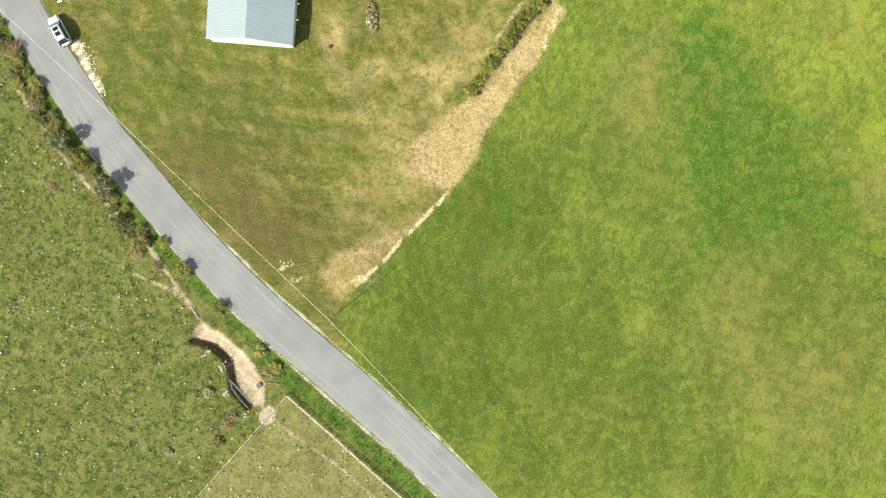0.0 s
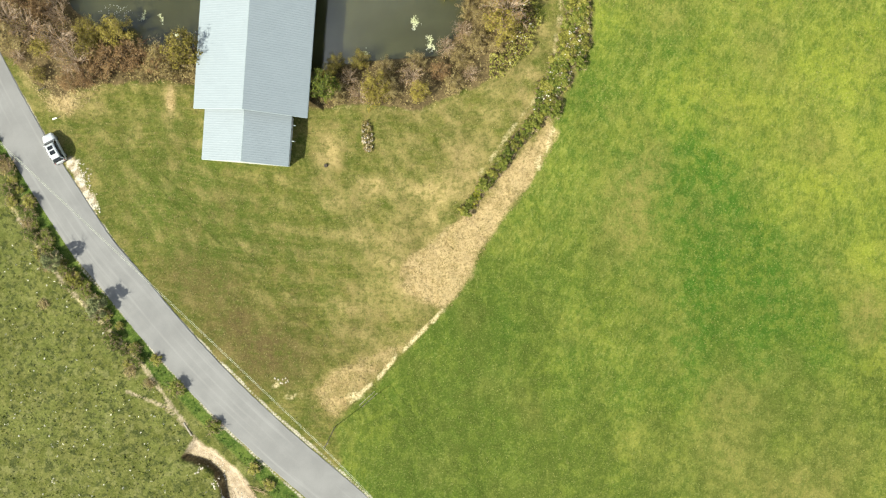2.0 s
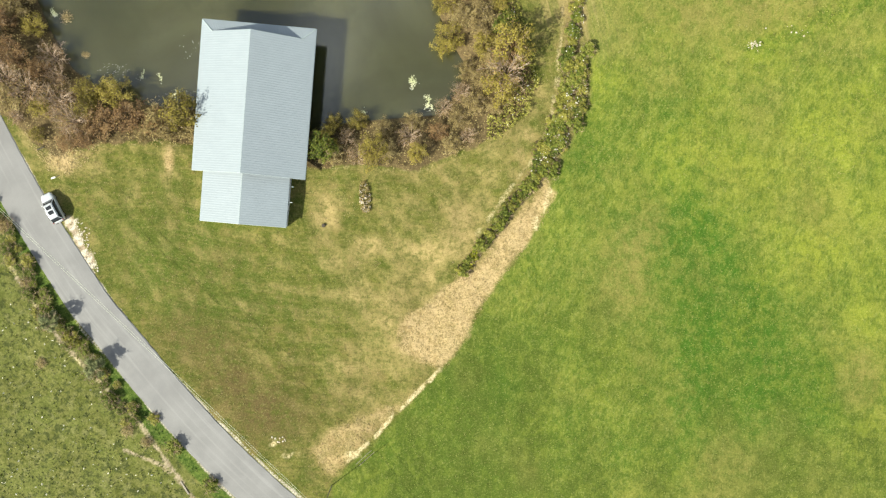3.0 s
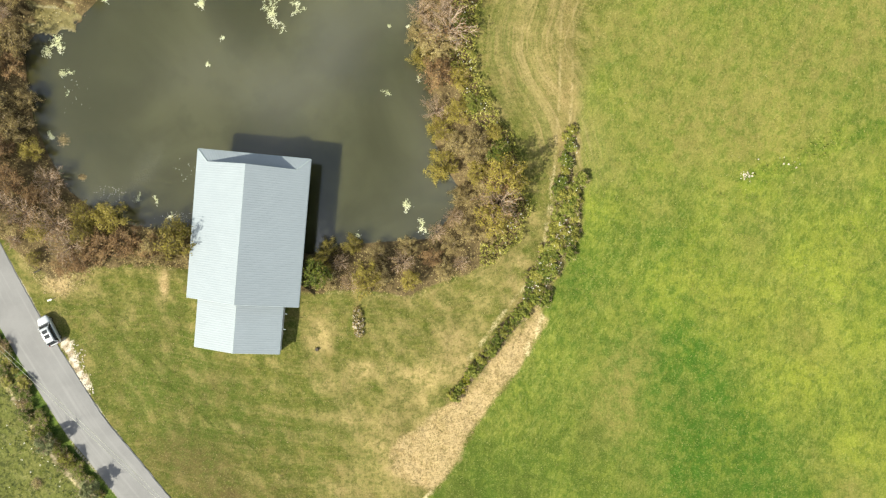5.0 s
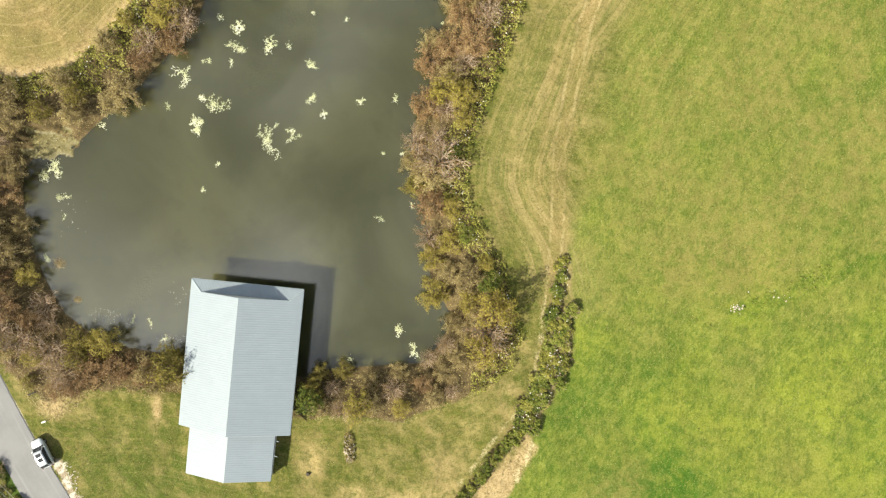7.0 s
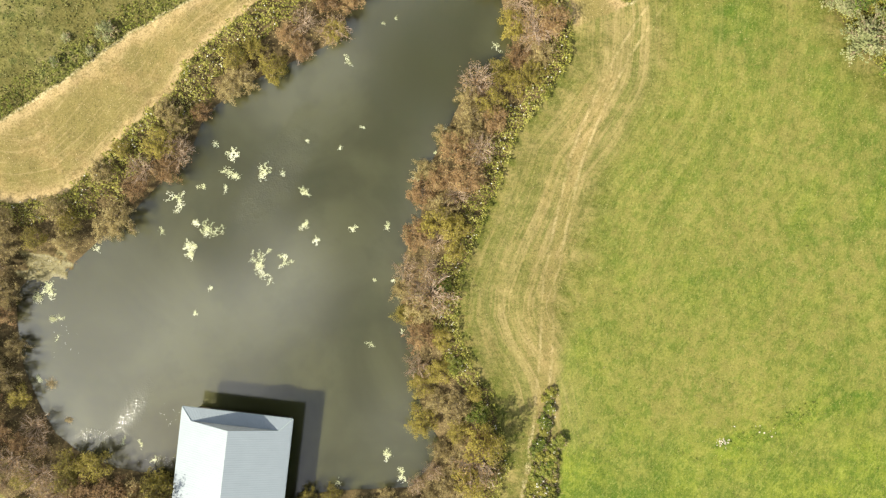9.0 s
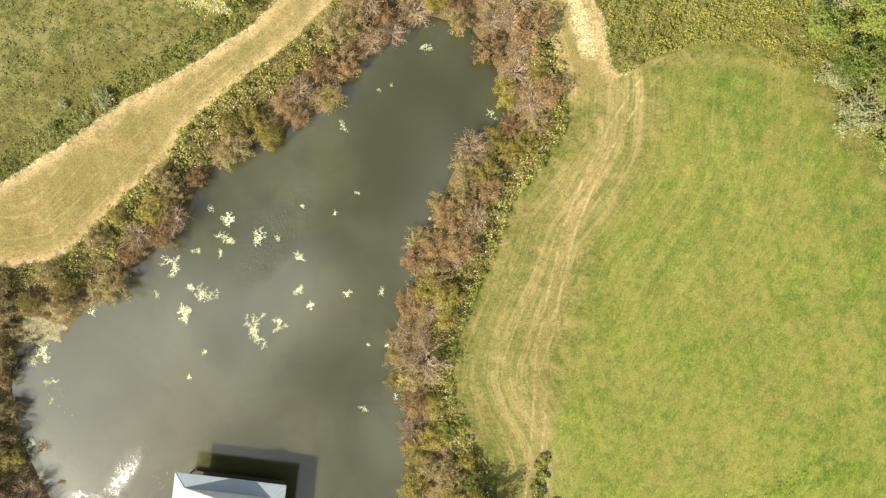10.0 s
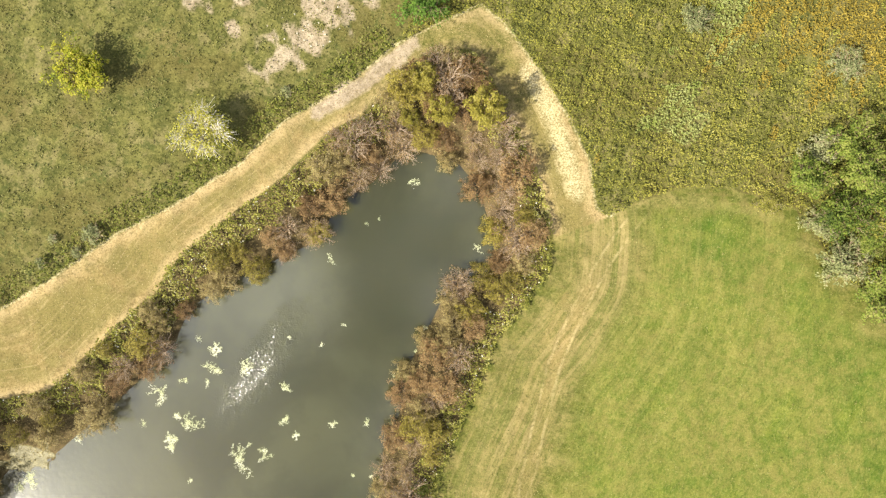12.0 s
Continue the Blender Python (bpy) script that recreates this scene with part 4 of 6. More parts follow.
def build_road():
    mid = spline(ROAD_MID, 12)
    bm = bmesh.new()
    uv = bm.loops.layers.uv.new("UVMap")
    rng = random.Random(5)
    rows, run, coords = [], 0.0, {}
    offsets = (-2.9, -2.8, -1.9, -0.95, 0, 0.95, 1.9, 2.8, 2.9)
    for k, p in enumerate(mid):
        t = (mid[min(k + 1, len(mid) - 1)] - mid[max(k - 1, 0)]).normalized()
        n = Vector((-t.y, t.x, 0))
        if k:
            run += (p - mid[k - 1]).length
        row = []
        for o in offsets:
            edge = abs(o) > 2.75
            q = p + n * (o + (rng.uniform(-0.05, 0.05) if edge else 0))
            zz = float(base_height(p.x, p.y)) + 0.10 - 0.006 * o * o - (0.07 if abs(o) > 2.85 else 0)
            v = bm.verts.new((q.x, q.y, zz))
            coords[v] = (run, o)
            row.append(v)
        rows.append(row)
    for a, b in zip(rows, rows[1:]):
        for k in range(len(offsets) - 1):
            f = bm.faces.new((a[k], b[k], b[k + 1], a[k + 1]))
            f.smooth = False
            for loop in f.loops:
                loop[uv].uv = coords[loop.vert]
    bmesh.ops.recalc_face_normals(bm, faces=bm.faces)
    if sum(f.normal.z for f in bm.faces) < 0:
        bmesh.ops.reverse_faces(bm, faces=bm.faces)
    me = bpy.data.meshes.new("road")
    bm.to_mesh(me)
    bm.free()
    me.materials.append(ASPHALT)
    tagged(new("road", me), "worn grey asphalt lane with pale wheel tracks", "road", kind="structure")


build_road()


# ---- boathouse ----
def build_boathouse():
    house = thing("boathouse", "pale blue metal-roofed boathouse standing over the pond bank", "boathouse", pose(-23.74, 31.4, 0, 0, 0, -3.3))
    eave, ridge, half, length, cut, off = 1.88, 4.73, 7.5, 19.9, 1.6, -0.2

    def slope(name, side, v0, v1, u0, half_w, e, r, hip=0.0, pitch_rib=0.31):
        """One roof slope with standing ribs running from ridge to eave."""
        stops, v = [], v0
        while v < v1 - 0.12:
            stops += [(v, 0.0), (v + 0.03, 0.009), (v + 0.08, 0.009), (v + 0.11, 0.0)]
            v += pitch_rib
        stops.append((v1, 0.0))
        verts, faces = [], []
        for v, lift in stops:
            top = max(0.0, half_w - (v1 - v)) if hip and v > v1 - hip else 0.0
            for u in (top, half_w):
                verts.append((u0 + side * u, v, r - (r - e) * u / half_w + lift))
        for k in range(len(stops) - 1):
            f = (2 * k, 2 * k + 2, 2 * k + 3, 2 * k + 1)
            faces.append(f if side > 0 else f[::-1])
        ob = part(name, (verts, faces), ROOFING, house, "pale blue ribbed metal roof sheets")
        mod = ob.modifiers.new("thickness", "SOLIDIFY")
        mod.thickness, mod.offset = 0.05, -1
        return ob

    slope("roof_slope", -1, 0.0, length, off, half + off, eave, ridge, cut)
    slope("roof_slope", 1, 0.0, length, off, half - off, eave, ridge, cut)
    # small hipped skirt below the far gable
    drop = (ridge - eave) / half
    zc = eave + cut * drop
    verts, faces, u = [], [], -half
    stops = []
    while u < half - 0.1:
        stops += [(u, 0), (u + 0.03, 0.01), (u + 0.07, 0.01), (u + 0.10, 0)]
        u += 0.21
    stops.append((half, 0))
    for u, lift in stops:
        inner = min(cut, half - abs(u))
        verts += [(u, length - inner, eave + inner * drop + lift), (u, length, eave + lift)]
    for k in range(len(stops) - 1):
        faces.append((2 * k, 2 * k + 1, 2 * k + 3, 2 * k + 2))
    skirt = part("skirt_roof", (verts, faces), ROOFING, house, "narrow ribbed skirt roof under the gable")
    mod = skirt.modifiers.new("thickness", "SOLIDIFY")
    mod.thickness, mod.offset = 0.05, -1
    # gable wall above the skirt
    g = length - cut - 0.03
    bm = bmesh.new()
    tri = [(-half + cut, g, zc - 0.1), (half - cut, g, zc - 0.1), (off, g, ridge - 0.08)]
    front = [bm.verts.new(v) for v in tri]
    back = [bm.verts.new((v[0], v[1] - 0.12, v[2])) for v in tri]
    bm.faces.new(front[::-1])
    bm.faces.new(back)
    for k in range(3):
        bm.faces.new((front[k], front[(k + 1) % 3], back[(k + 1) % 3], back[k]))
    bmesh.ops.recalc_face_normals(bm, faces=bm.faces)
    part("gable_wall", bm, CLADDING, house, "pale gable wall above the skirt roof")
    # ridge cap, hip caps, verge and eave trims
    part("ridge_cap", box(0.12, length - cut + 0.1, 0.04, off, (length - cut) / 2, ridge + 0.0, 0.02), TRIM, house)
    for s in (-1, 1):
        part("hip_cap", rod((s * half, length, eave + 0.03), (s * (half - cut), length - cut, zc + 0.05), 0.07), TRIM, house)
        part("eave_trim", box(0.10, length, 0.14, s * (half + 0.03), length / 2, eave - 0.12, 0.02), TRIM, house)
        part("verge_trim", rod((off, 0, ridge), (s * half, 0, eave), 0.045), TRIM, house)
        part("verge_trim", rod((off, length - cut, ridge), (s * (half - cut), length - cut, zc), 0.045), TRIM, house)
    part("eave_trim", box(2 * half, 0.10, 0.14, 0, length + 0.03, eave - 0.12, 0.02), TRIM, house)
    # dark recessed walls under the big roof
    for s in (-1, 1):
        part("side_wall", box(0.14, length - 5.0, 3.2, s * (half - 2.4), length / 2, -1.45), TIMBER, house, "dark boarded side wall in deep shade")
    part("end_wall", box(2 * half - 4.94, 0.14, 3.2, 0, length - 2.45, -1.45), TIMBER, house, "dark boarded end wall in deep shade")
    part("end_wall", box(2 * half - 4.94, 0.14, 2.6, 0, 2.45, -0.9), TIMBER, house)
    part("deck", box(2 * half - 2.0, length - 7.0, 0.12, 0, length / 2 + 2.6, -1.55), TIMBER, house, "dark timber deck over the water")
    for s in (-1, 1):
        for k in range(5):
            part("pile", rod((s * (half - 1.0), 7.2 + 2.9 * k, -4.0), (s * (half - 1.0), 7.2 + 2.9 * k, eave + 0.2), 0.11), TIMBER, house)
    # lower annex towards the lawn
    au, ah, al, ae, ar = -0.3, 5.75, 6.6, 1.72, 3.55
    slope("annex_roof_slope", -1, -al, 0.25, au, ah, ae, ar)
    slope("annex_roof_slope", 1, -al, 0.25, au, ah, ae, ar)
    part("annex_ridge_cap", box(0.14, al, 0.045, au, -al / 2, ar, 0.02), TRIM, house)
    for s in (-1, 1):
        part("annex_verge_trim", rod((au, -al, ar), (au + s * ah, -al, ae), 0.05), TRIM, house)
        part("annex_eave_trim", box(0.08, al, 0.12, au + s * (ah + 0.02), -al / 2, ae - 0.1, 0.015), TRIM, house)
        part("annex_side_wall", box(0.14, al, 2.2, au + s * (ah - 0.3), -al / 2 + 0.1, -0.55), CLADDING, house)
    bm = bmesh.new()
    prof = [(au - ah + 0.3, -0.6), (au + ah - 0.3, -0.6), (au + ah - 0.3, ae + 0.05), (au, ar - 0.06), (au - ah + 0.3, ae + 0.05)]
    front = [bm.verts.new((a, -al + 0.1, b)) for a, b in prof]
    back = [bm.verts.new((a, -al + 0.24, b)) for a, b in prof]
    bm.faces.new(front)
    bm.faces.new(back[::-1])
    for k in range(5):
        bm.faces.new((front[k], back[k], back[(k + 1) % 5], front[(k + 1) % 5]))
    bmesh.ops.recalc_face_normals(bm, faces=bm.faces)
    part("annex_gable_wall", bm, CLADDING, house, "white clad gable wall facing the lawn")
    part("downpipe", rod((half - 1.75, -1.1, 1.5), (half - 1.45, -1.1, 1.75), 0.05), TRIM, house)
    part("vent_pipe", rod((au + ah, -3.2, 1.5), (au + ah + 0.55, -3.2, 1.62), 0.05), TRIM, house)
    return house


build_boathouse()


# ---- vegetation ----
def shrub_parts(rng, height, radius, n_leaves, leaf, n_stems=13, droop=0.25, flat=0.75, clumps=16, twiggy=1.0):
    """Stems that fan out from one root, side twigs, and leaves in billowing clumps over them."""
    a, b, r0, r1 = [], [], [], []
    for k in range(n_stems):
        ang = 6.283 * (k + rng.uniform(-0.35, 0.35)) / n_stems
        reach = radius * rng.uniform(0.35, 1.0)
        top = height * rng.uniform(0.7, 1.05) * (1 - droop * (reach / radius) ** 2)
        p = np.array([rng.normal(0, 0.08), rng.normal(0, 0.08), 0.0])
        steps = 4
        for j in range(steps):
            s = (j + 1) / steps
            q = np.array([math.cos(ang) * reach * s ** 1.3, math.sin(ang) * reach * s ** 1.3, top * s ** 0.8]) + rng.normal(0, 0.06, 3) * radius * s
            a.append(p), b.append(q)
            r0.append(0.034 * (1 - 0.8 * (s - 0.25))), r1.append(0.034 * (1 - 0.85 * s) + 0.003)
            if j > 0:
                for _ in range(int(5 * twiggy)):
                    e = q + rng.normal(0, 1, 3) * np.array([0.2, 0.2, 0.14]) * radius + np.array([math.cos(ang), math.sin(ang), 0.7]) * radius * 0.22
                    e[2] = max(e[2], 0.1)
                    a.append(q), b.append(e), r0.append(0.015), r1.append(0.005)
            p = q
    centres, sizes = [], []
    for k in range(clumps):
        ang, r = 2.4 * k + rng.uniform(-0.5, 0.5), radius * 0.82 * math.sqrt((k + 0.5) / clumps)
        centres.append((math.cos(ang) * r, math.sin(ang) * r, height * (1 - 0.5 * (r / radius) ** 2) * rng.uniform(0.6, 0.95)))
        sizes.append(radius * rng.uniform(0.2, 0.36))
    centres, sizes = np.array(centres), np.array(sizes)
    pick = rng.randint(0, clumps, n_leaves)
    way = rng.normal(0, 1, (n_leaves, 3))
    way[:, 2] = np.abs(way[:, 2]) * 1.1 - 0.25
    way /= np.linalg.norm(way, axis=1)[:, None]
    c = centres[pick] + way * (sizes[pick] * rng.uniform(0.55, 1.1, n_leaves))[:, None]
    c[:, 2] = np.maximum(c[:, 2], 0.05)
    return twigs(a, b, np.array(r0), np.array(r1)), leaves(c, rng.uniform(0.6, 1.3, n_leaves) * leaf, rng, flat, facing=way * 0.9 + np.array([0, 0, 0.35]))


def fan_parts(rng, height, radius, n_leaves, leaf, stems=15, forks=3, thick=0.035, spread=0.075):
    """A wide shrub: stems that arch out from one root, fork into fans of fine twigs, and carry their leaves at the twigs' ends."""
    a, b, r0, r1, tips = [], [], [], [], []
    for k in range(stems):
        u = math.sqrt((k + 0.5) / stems)
        ang = 2.4 * k + rng.uniform(-0.35, 0.35)
        out = np.array([math.cos(ang), math.sin(ang), 0.0])
        reach = radius * (0.12 + 0.70 * u) * rng.uniform(0.75, 1.12)
        top = height * (1 - 0.5 * u * u) * rng.uniform(0.8, 1.08)
        p = out * 0.12
        for j, t in enumerate((0.32, 0.56, 0.79, 1.0)):
            q = out * reach * t ** 1.25 + np.array([0, 0, top * t ** 0.75]) + rng.normal(0, 0.035, 3) * radius
            a.append(p), b.append(q), r0.append(thick * (1 - 0.2 * j)), r1.append(thick * (0.8 - 0.18 * j))
            ahead = (q - p) / (np.linalg.norm(q - p) + 1e-9)
            for _ in range(forks if j else 0):
                way = ahead + 0.3 * out + rng.normal(0, 0.55, 3)
                e = q + way / np.linalg.norm(way) * radius * rng.uniform(0.16, 0.32)
                e[2] = max(e[2], 0.15)
                a.append(q), b.append(e), r0.append(0.016), r1.append(0.009)
                tips.append(e)
                for _ in range(3):
                    w = way + rng.normal(0, 0.6, 3)
                    f = e + w / np.linalg.norm(w) * radius * rng.uniform(0.07, 0.15)
                    f[2] = max(f[2], 0.1)
                    a.append(e), b.append(f), r0.append(0.010), r1.append(0.005)
                    tips.append(f)
            p = q
    tips = np.array(tips)
    c = tips[rng.randint(0, len(tips), n_leaves)] + rng.normal(0, spread * radius, (n_leaves, 3))
    c[:, 2] = np.maximum(c[:, 2], 0.05)
    lean = c - np.array([0, 0, height * 0.35])
    lean /= np.linalg.norm(lean, axis=1)[:, None] + 1e-9
    return twigs(a, b, np.array(r0), np.array(r1)), leaves(c, rng.uniform(0.6, 1.3, n_leaves) * leaf, rng, 0.5, 1.8, facing=lean * 0.7 + np.array([0, 0, 0.3]))


def fan_shrub(name, label, bark, leaf_material, seed, group, **shape):
    ob = thing(name, label, "shrub", group=group)
    stems, crown = fan_parts(np.random.RandomState(seed), **shape)
    part("branchwork", stems, bark, ob)
    part("foliage", crown, leaf_material, ob)
    return ob


def shrub(name, label, category, bark, leaf_material, seed, group, **shape):
    rng = np.random.RandomState(seed)
    ob = thing(name, label, category, group=group)
    stems, crown = shrub_parts(rng, **shape)
    part("branchwork", stems, bark, ob)
    part("foliage", crown, leaf_material, ob)
    return ob


def planted(ob, x, y, size, rng, sink=0.05, tall=1.0):
    """The pose of a plant set on the ground, turned at random."""
    return pose(x, y, z_at(x, y) - sink, rng.normal(0, 3), rng.normal(0, 3), rng.uniform(0, 360)) @ Matrix.Diagonal((size, size, size * tall, 1))


def plant_all(kinds, places, rng):
    """Puts each kind's first plant at its first place and copies it to the rest. places: (kind, x, y, size, tall)."""
    used = set()
    for kind, x, y, size, tall in places:
        ob = kinds[kind]
        m = planted(ob, x, y, size, rng, tall=tall)
        if kind in used:
            copy_thing(ob, m @ Matrix.Diagonal((1 / ob.scale.x, 1 / ob.scale.y, 1 / ob.scale.z, 1)))
        else:
            ob.matrix_basis = m
            used.add(kind)
    for kind, ob in kinds.items():
        if kind not in used:
            for o in (*ob.children_recursive, ob):
                bpy.data.objects.remove(o)


def build_pond_shrubs():
    rng = np.random.RandomState(40)
    g = "shrubs round the pond"
    kinds = {}
    for k in range(3):
        kinds["russet", k] = fan_shrub("russet_shrub", "russet brown twiggy shrub on the pond bank", BARK, RUSSET, 50 + k, g,
                                       height=2.9, radius=2.2, n_leaves=1500, leaf=0.12)
        kinds["willow", k] = fan_shrub("willow_shrub", "olive-yellow willow shrub on the pond bank", BARK, WILLOW, 60 + k, g,
                                       height=3.0, radius=2.2, n_leaves=1900, leaf=0.12)
        kinds["ochre", k] = fan_shrub("ochre_shrub", "ochre autumn shrub with thin foliage on the bank", PALE_BARK, OCHRE, 70 + k, g,
                                      height=2.8, radius=2.2, n_leaves=1700, leaf=0.12)
        kinds["bare", k] = fan_shrub("bare_shrub", "half-bare shrub with pale fanning twigs", ROSY_BARK, RUSSET, 80 + k, g,
                                     height=3.0, radius=2.4, n_leaves=420, leaf=0.10, stems=19, forks=4, thick=0.05)
        kinds["green", k] = fan_shrub("green_shrub", "dark green leafy shrub at the water's edge", BARK, GREEN, 90 + k, g,
                                      height=2.2, radius=1.8, n_leaves=1700, leaf=0.13)
    kinds["gold", 0] = fan_shrub("yellow_willow", "rounded yellow-green willow bush at the pond tip", BARK, YELLOW_WILLOW, 99, g,
                                 height=3.2, radius=2.0, n_leaves=3000, leaf=0.13)
    pts = scatter(THICKET, 2.35, rng, lambda x, y: (signed(x, y, POND) > -0.5) & (signed(x, y, THICKET) < -1.0)
                  & ~((np.abs(x + 23.4) < 8.4) & (y < 45)) & (np.hypot((x + 51.6) / 1.7, y - 69.0) > 2.8))
    places = []
    for x, y in pts:
        edge, shore = -float(signed(x, y, THICKET)), float(signed(x, y, POND))
        tone = float(waves(x, y, 13, 77))
        roll = rng.uniform()
        tip, south = y > 112, y < 44 and x > -17
        if tip:
            kind = "willow" if roll < 0.08 else "bare" if roll < 0.52 else "russet" if roll < 0.78 else "ochre"
        elif edge < (3.4 if x < 0 and y > 78 else 2.4) and shore > 2.0 and (y > 44 or x > 8):
            if roll < 0.74:
                continue
            kind = "willow" if roll > 0.88 else "green" if x > -30 else "ochre"
        elif tone > 0.3:
            kind = "willow" if roll < 0.48 else "ochre" if roll < 0.85 else "bare"
        elif tone < -0.4:
            kind = "bare" if roll < 0.45 else "russet" if roll < 0.8 else "ochre"
        else:
            kind = "russet" if roll < 0.24 else "bare" if roll < 0.44 else "ochre" if roll < 0.78 else "willow"
        size = rng.uniform(0.7, 1.15) * (0.75 if south or edge < 2.0 else 1.0) * (1.2 if tip and shore > 4 else 1.0)
        places.append(((kind, rng.randint(3)), x, y, size, rng.uniform(0.8, 1.15)))
    # larger plants that stand out of the row
    places += [(("bare", 0), 10.4, 46.0, 1.35, 1.2), (("willow", 1), 10.6, 49.2, 1.3, 1.5), (("willow", 2), 9.4, 43.6, 1.1, 1.3), (("bare", 1), 2.6, 69.0, 1.5, 1.0), (("bare", 2), 7.0, 98.6, 1.25, 0.8), (("bare", 1), 14.6, 105.5, 1.3, 0.9),
               (("bare", 2), -13.2, 104.2, 1.1, 0.7), (("bare", 0), -17.2, 101.4, 0.8, 0.6), (("green", 0), -14.2, 35.4, 1.15, 1.3), (("willow", 2), -32.6, 39.2, 1.25, 1.6), (("ochre", 1), -35.2, 38.2, 1.3, 1.3),
               (("willow", 0), -7.4, 35.2, 1.0, 1.0), (("gold", 0), 8.5, 122.3, 1.3, 1.5), (("gold", 0), 2.9, 121.6, 1.0, 1.4), (("gold", 0), 0.2, 125.7, 0.95, 1.5), (("gold", 0), -1.6, 120.6, 0.7, 1.5), (("willow", 2), -2.6, 124.4, 1.1, 1.4)]
    plant_all(kinds, places, rng)


build_pond_shrubs()


def leaf_carpet(name, label, outline, per_m2, low, high, leaf, material, seed, keep=None, hump=2.4, category="scrub", upward=0.7, clump=0.5):
    """Uncountable low growth over an area: leaves held in humps over the ground."""
    rng = np.random.RandomState(seed)
    xs, ys = [p[0] for p in outline], [p[1] for p in outline]
    k = int((max(xs) - min(xs)) * (max(ys) - min(ys)) * per_m2)
    x, y = rng.uniform(min(xs), max(xs), k), rng.uniform(min(ys), max(ys), k)
    ok = signed(x, y, outline) < 0.15 * waves(x, y, 2.5, seed)
    if keep is not None:
        ok &= keep(x, y)
    x, y = x[ok], y[ok]
    bulge = np.clip(0.5 + 0.6 * waves(x, y, hump, seed + 1) + 0.35 * waves(x, y, hump * 0.4, seed + 2), 0, 1.3)
    thin = rng.uniform(0, 1, len(x)) < 1 - clump * (1 - np.clip(bulge, 0, 1))
    x, y, bulge = x[thin], y[thin], bulge[thin]
    z = ground_height(x, y) + low + (high - low) * bulge * rng.uniform(0.55, 1.0, len(x))
    v, f = leaves(np.stack([x, y, z], 1), rng.uniform(0.6, 1.4, len(x)) * leaf, rng, upward)
    ob = new(name, mesh_of(name, v, f, material))
    return tagged(ob, label, category, kind="stuff")


ALONG_BANK = lambda x, y: (signed(x, y, THICKET) > -3.0 - 0.8 * waves(x, y, 6, 91) - 1.2 * ((x < 0) & (y > 76))) & ~((np.abs(x + 23.4) < 8.0) & (y < 40))
leaf_carpet("bramble_fringe", "tangled green bramble fringe round the pond shrubs", [(x + (0.5 if x > -22 else -0.5), y) for x, y in THICKET], 46, 0.15, 1.15, 0.17,
            FRINGE_LEAVES, 301, lambda x, y: ALONG_BANK(x, y) & (signed(x, y, POND) > 0.4) & ((y > 44) | (x > 8)))
leaf_carpet("dry_fringe", "low dry russet herbs on the pond bank", THICKET, 8, 0.05, 0.7, 0.14, OCHRE, 311,
            lambda x, y: (signed(x, y, POND) > 0.2) & ~((np.abs(x + 23.4) < 7) & (y < 45)))
leaf_carpet("fringe_blossom", "pale seed heads scattered over the bramble fringe", THICKET, 0.9, 0.7, 1.25, 0.15, BLOSSOM, 305,
            lambda x, y: ALONG_BANK(x, y) & (signed(x, y, POND) > 0.6) & ((y > 44) | (x > 8)), clump=0.3)
HEDGE_STRIP = [(x - 1.5, y) for x, y in HEDGE_EAST[:5]] + [(x + 1.5, y) for x, y in HEDGE_EAST[:5][::-1]]
leaf_carpet("hedge_blossom", "pale seed heads on the field hedge", HEDGE_STRIP, 1.6, 0.9, 1.3, 0.15, BLOSSOM, 306, clump=0.3)
NORTH_EAST = PATH_OUTER[9:] + FIELD_NORTH[:7] + [(78, 96), (78, 150), (6, 150)]
ORANGE = lambda x, y: blob(x, y, 58, 138, 15, 11) + 0.3 * waves(x, y, 9, 61) + 0.2 * waves(x, y, 3.5, 62) > 0.5
FRESH = lambda x, y: np.maximum(blob(x, y, 35, 124, 5, 5), blob(x, y, 40, 139, 3.5, 9)) + 0.25 * waves(x, y, 7, 63) + 0.2 * waves(x, y, 3, 64) > 0.55
leaf_carpet("bramble_thicket", "dense olive-green bramble thicket beyond the field", NORTH_EAST, 50, 0.15, 0.8, 0.15, THICKET_LEAVES, 321, lambda x, y: ~(ORANGE(x, y) | FRESH(x, y)))
leaf_carpet("bracken", "orange-brown autumn bracken", NORTH_EAST, 55, 0.2, 0.85, 0.16, BRACKEN, 331, ORANGE)
leaf_carpet("pale_herbs", "pale fresh green herbs among the brambles", NORTH_EAST, 45, 0.2, 0.75, 0.18,
            leafy("fresh_green_leaves", (0.13, 0.17, 0.03), (0.20, 0.245, 0.05), (0.265, 0.30, 0.08), (0.33, 0.35, 0.13)), 341, FRESH)
NORTH_WEST = [(-90, 70)] + PATH_OUTER[1:10] + [(1, 150), (-90, 150)]
leaf_carpet("meadow_weeds", "rough olive meadow weeds on the slope", NORTH_WEST, 15, 0.02, 0.24, 0.15,
            leafy("meadow_leaves", (0.074, 0.084, 0.018), (0.130, 0.140, 0.030), (0.185, 0.185, 0.048), (0.260, 0.245, 0.090)), 351, lambda x, y: waves(x, y, 2.6, 67) + 0.6 * waves(x, y, 9, 68) > 0.35, hump=2.2, clump=0.6)
leaf_carpet("meadow_grass", "pale tussocky meadow grass", NORTH_WEST, 5, 0.03, 0.25, 0.16,
            leafy("meadow_blades", (0.075, 0.075, 0.02), (0.15, 0.145, 0.045), (0.24, 0.22, 0.09)), 361, hump=2.2, clump=0.8)
LANE_HEDGE = PATH_OUTER[1:10] + [(x - 2.2, y + 2.6) for x, y in PATH_OUTER[1:10][::-1]]
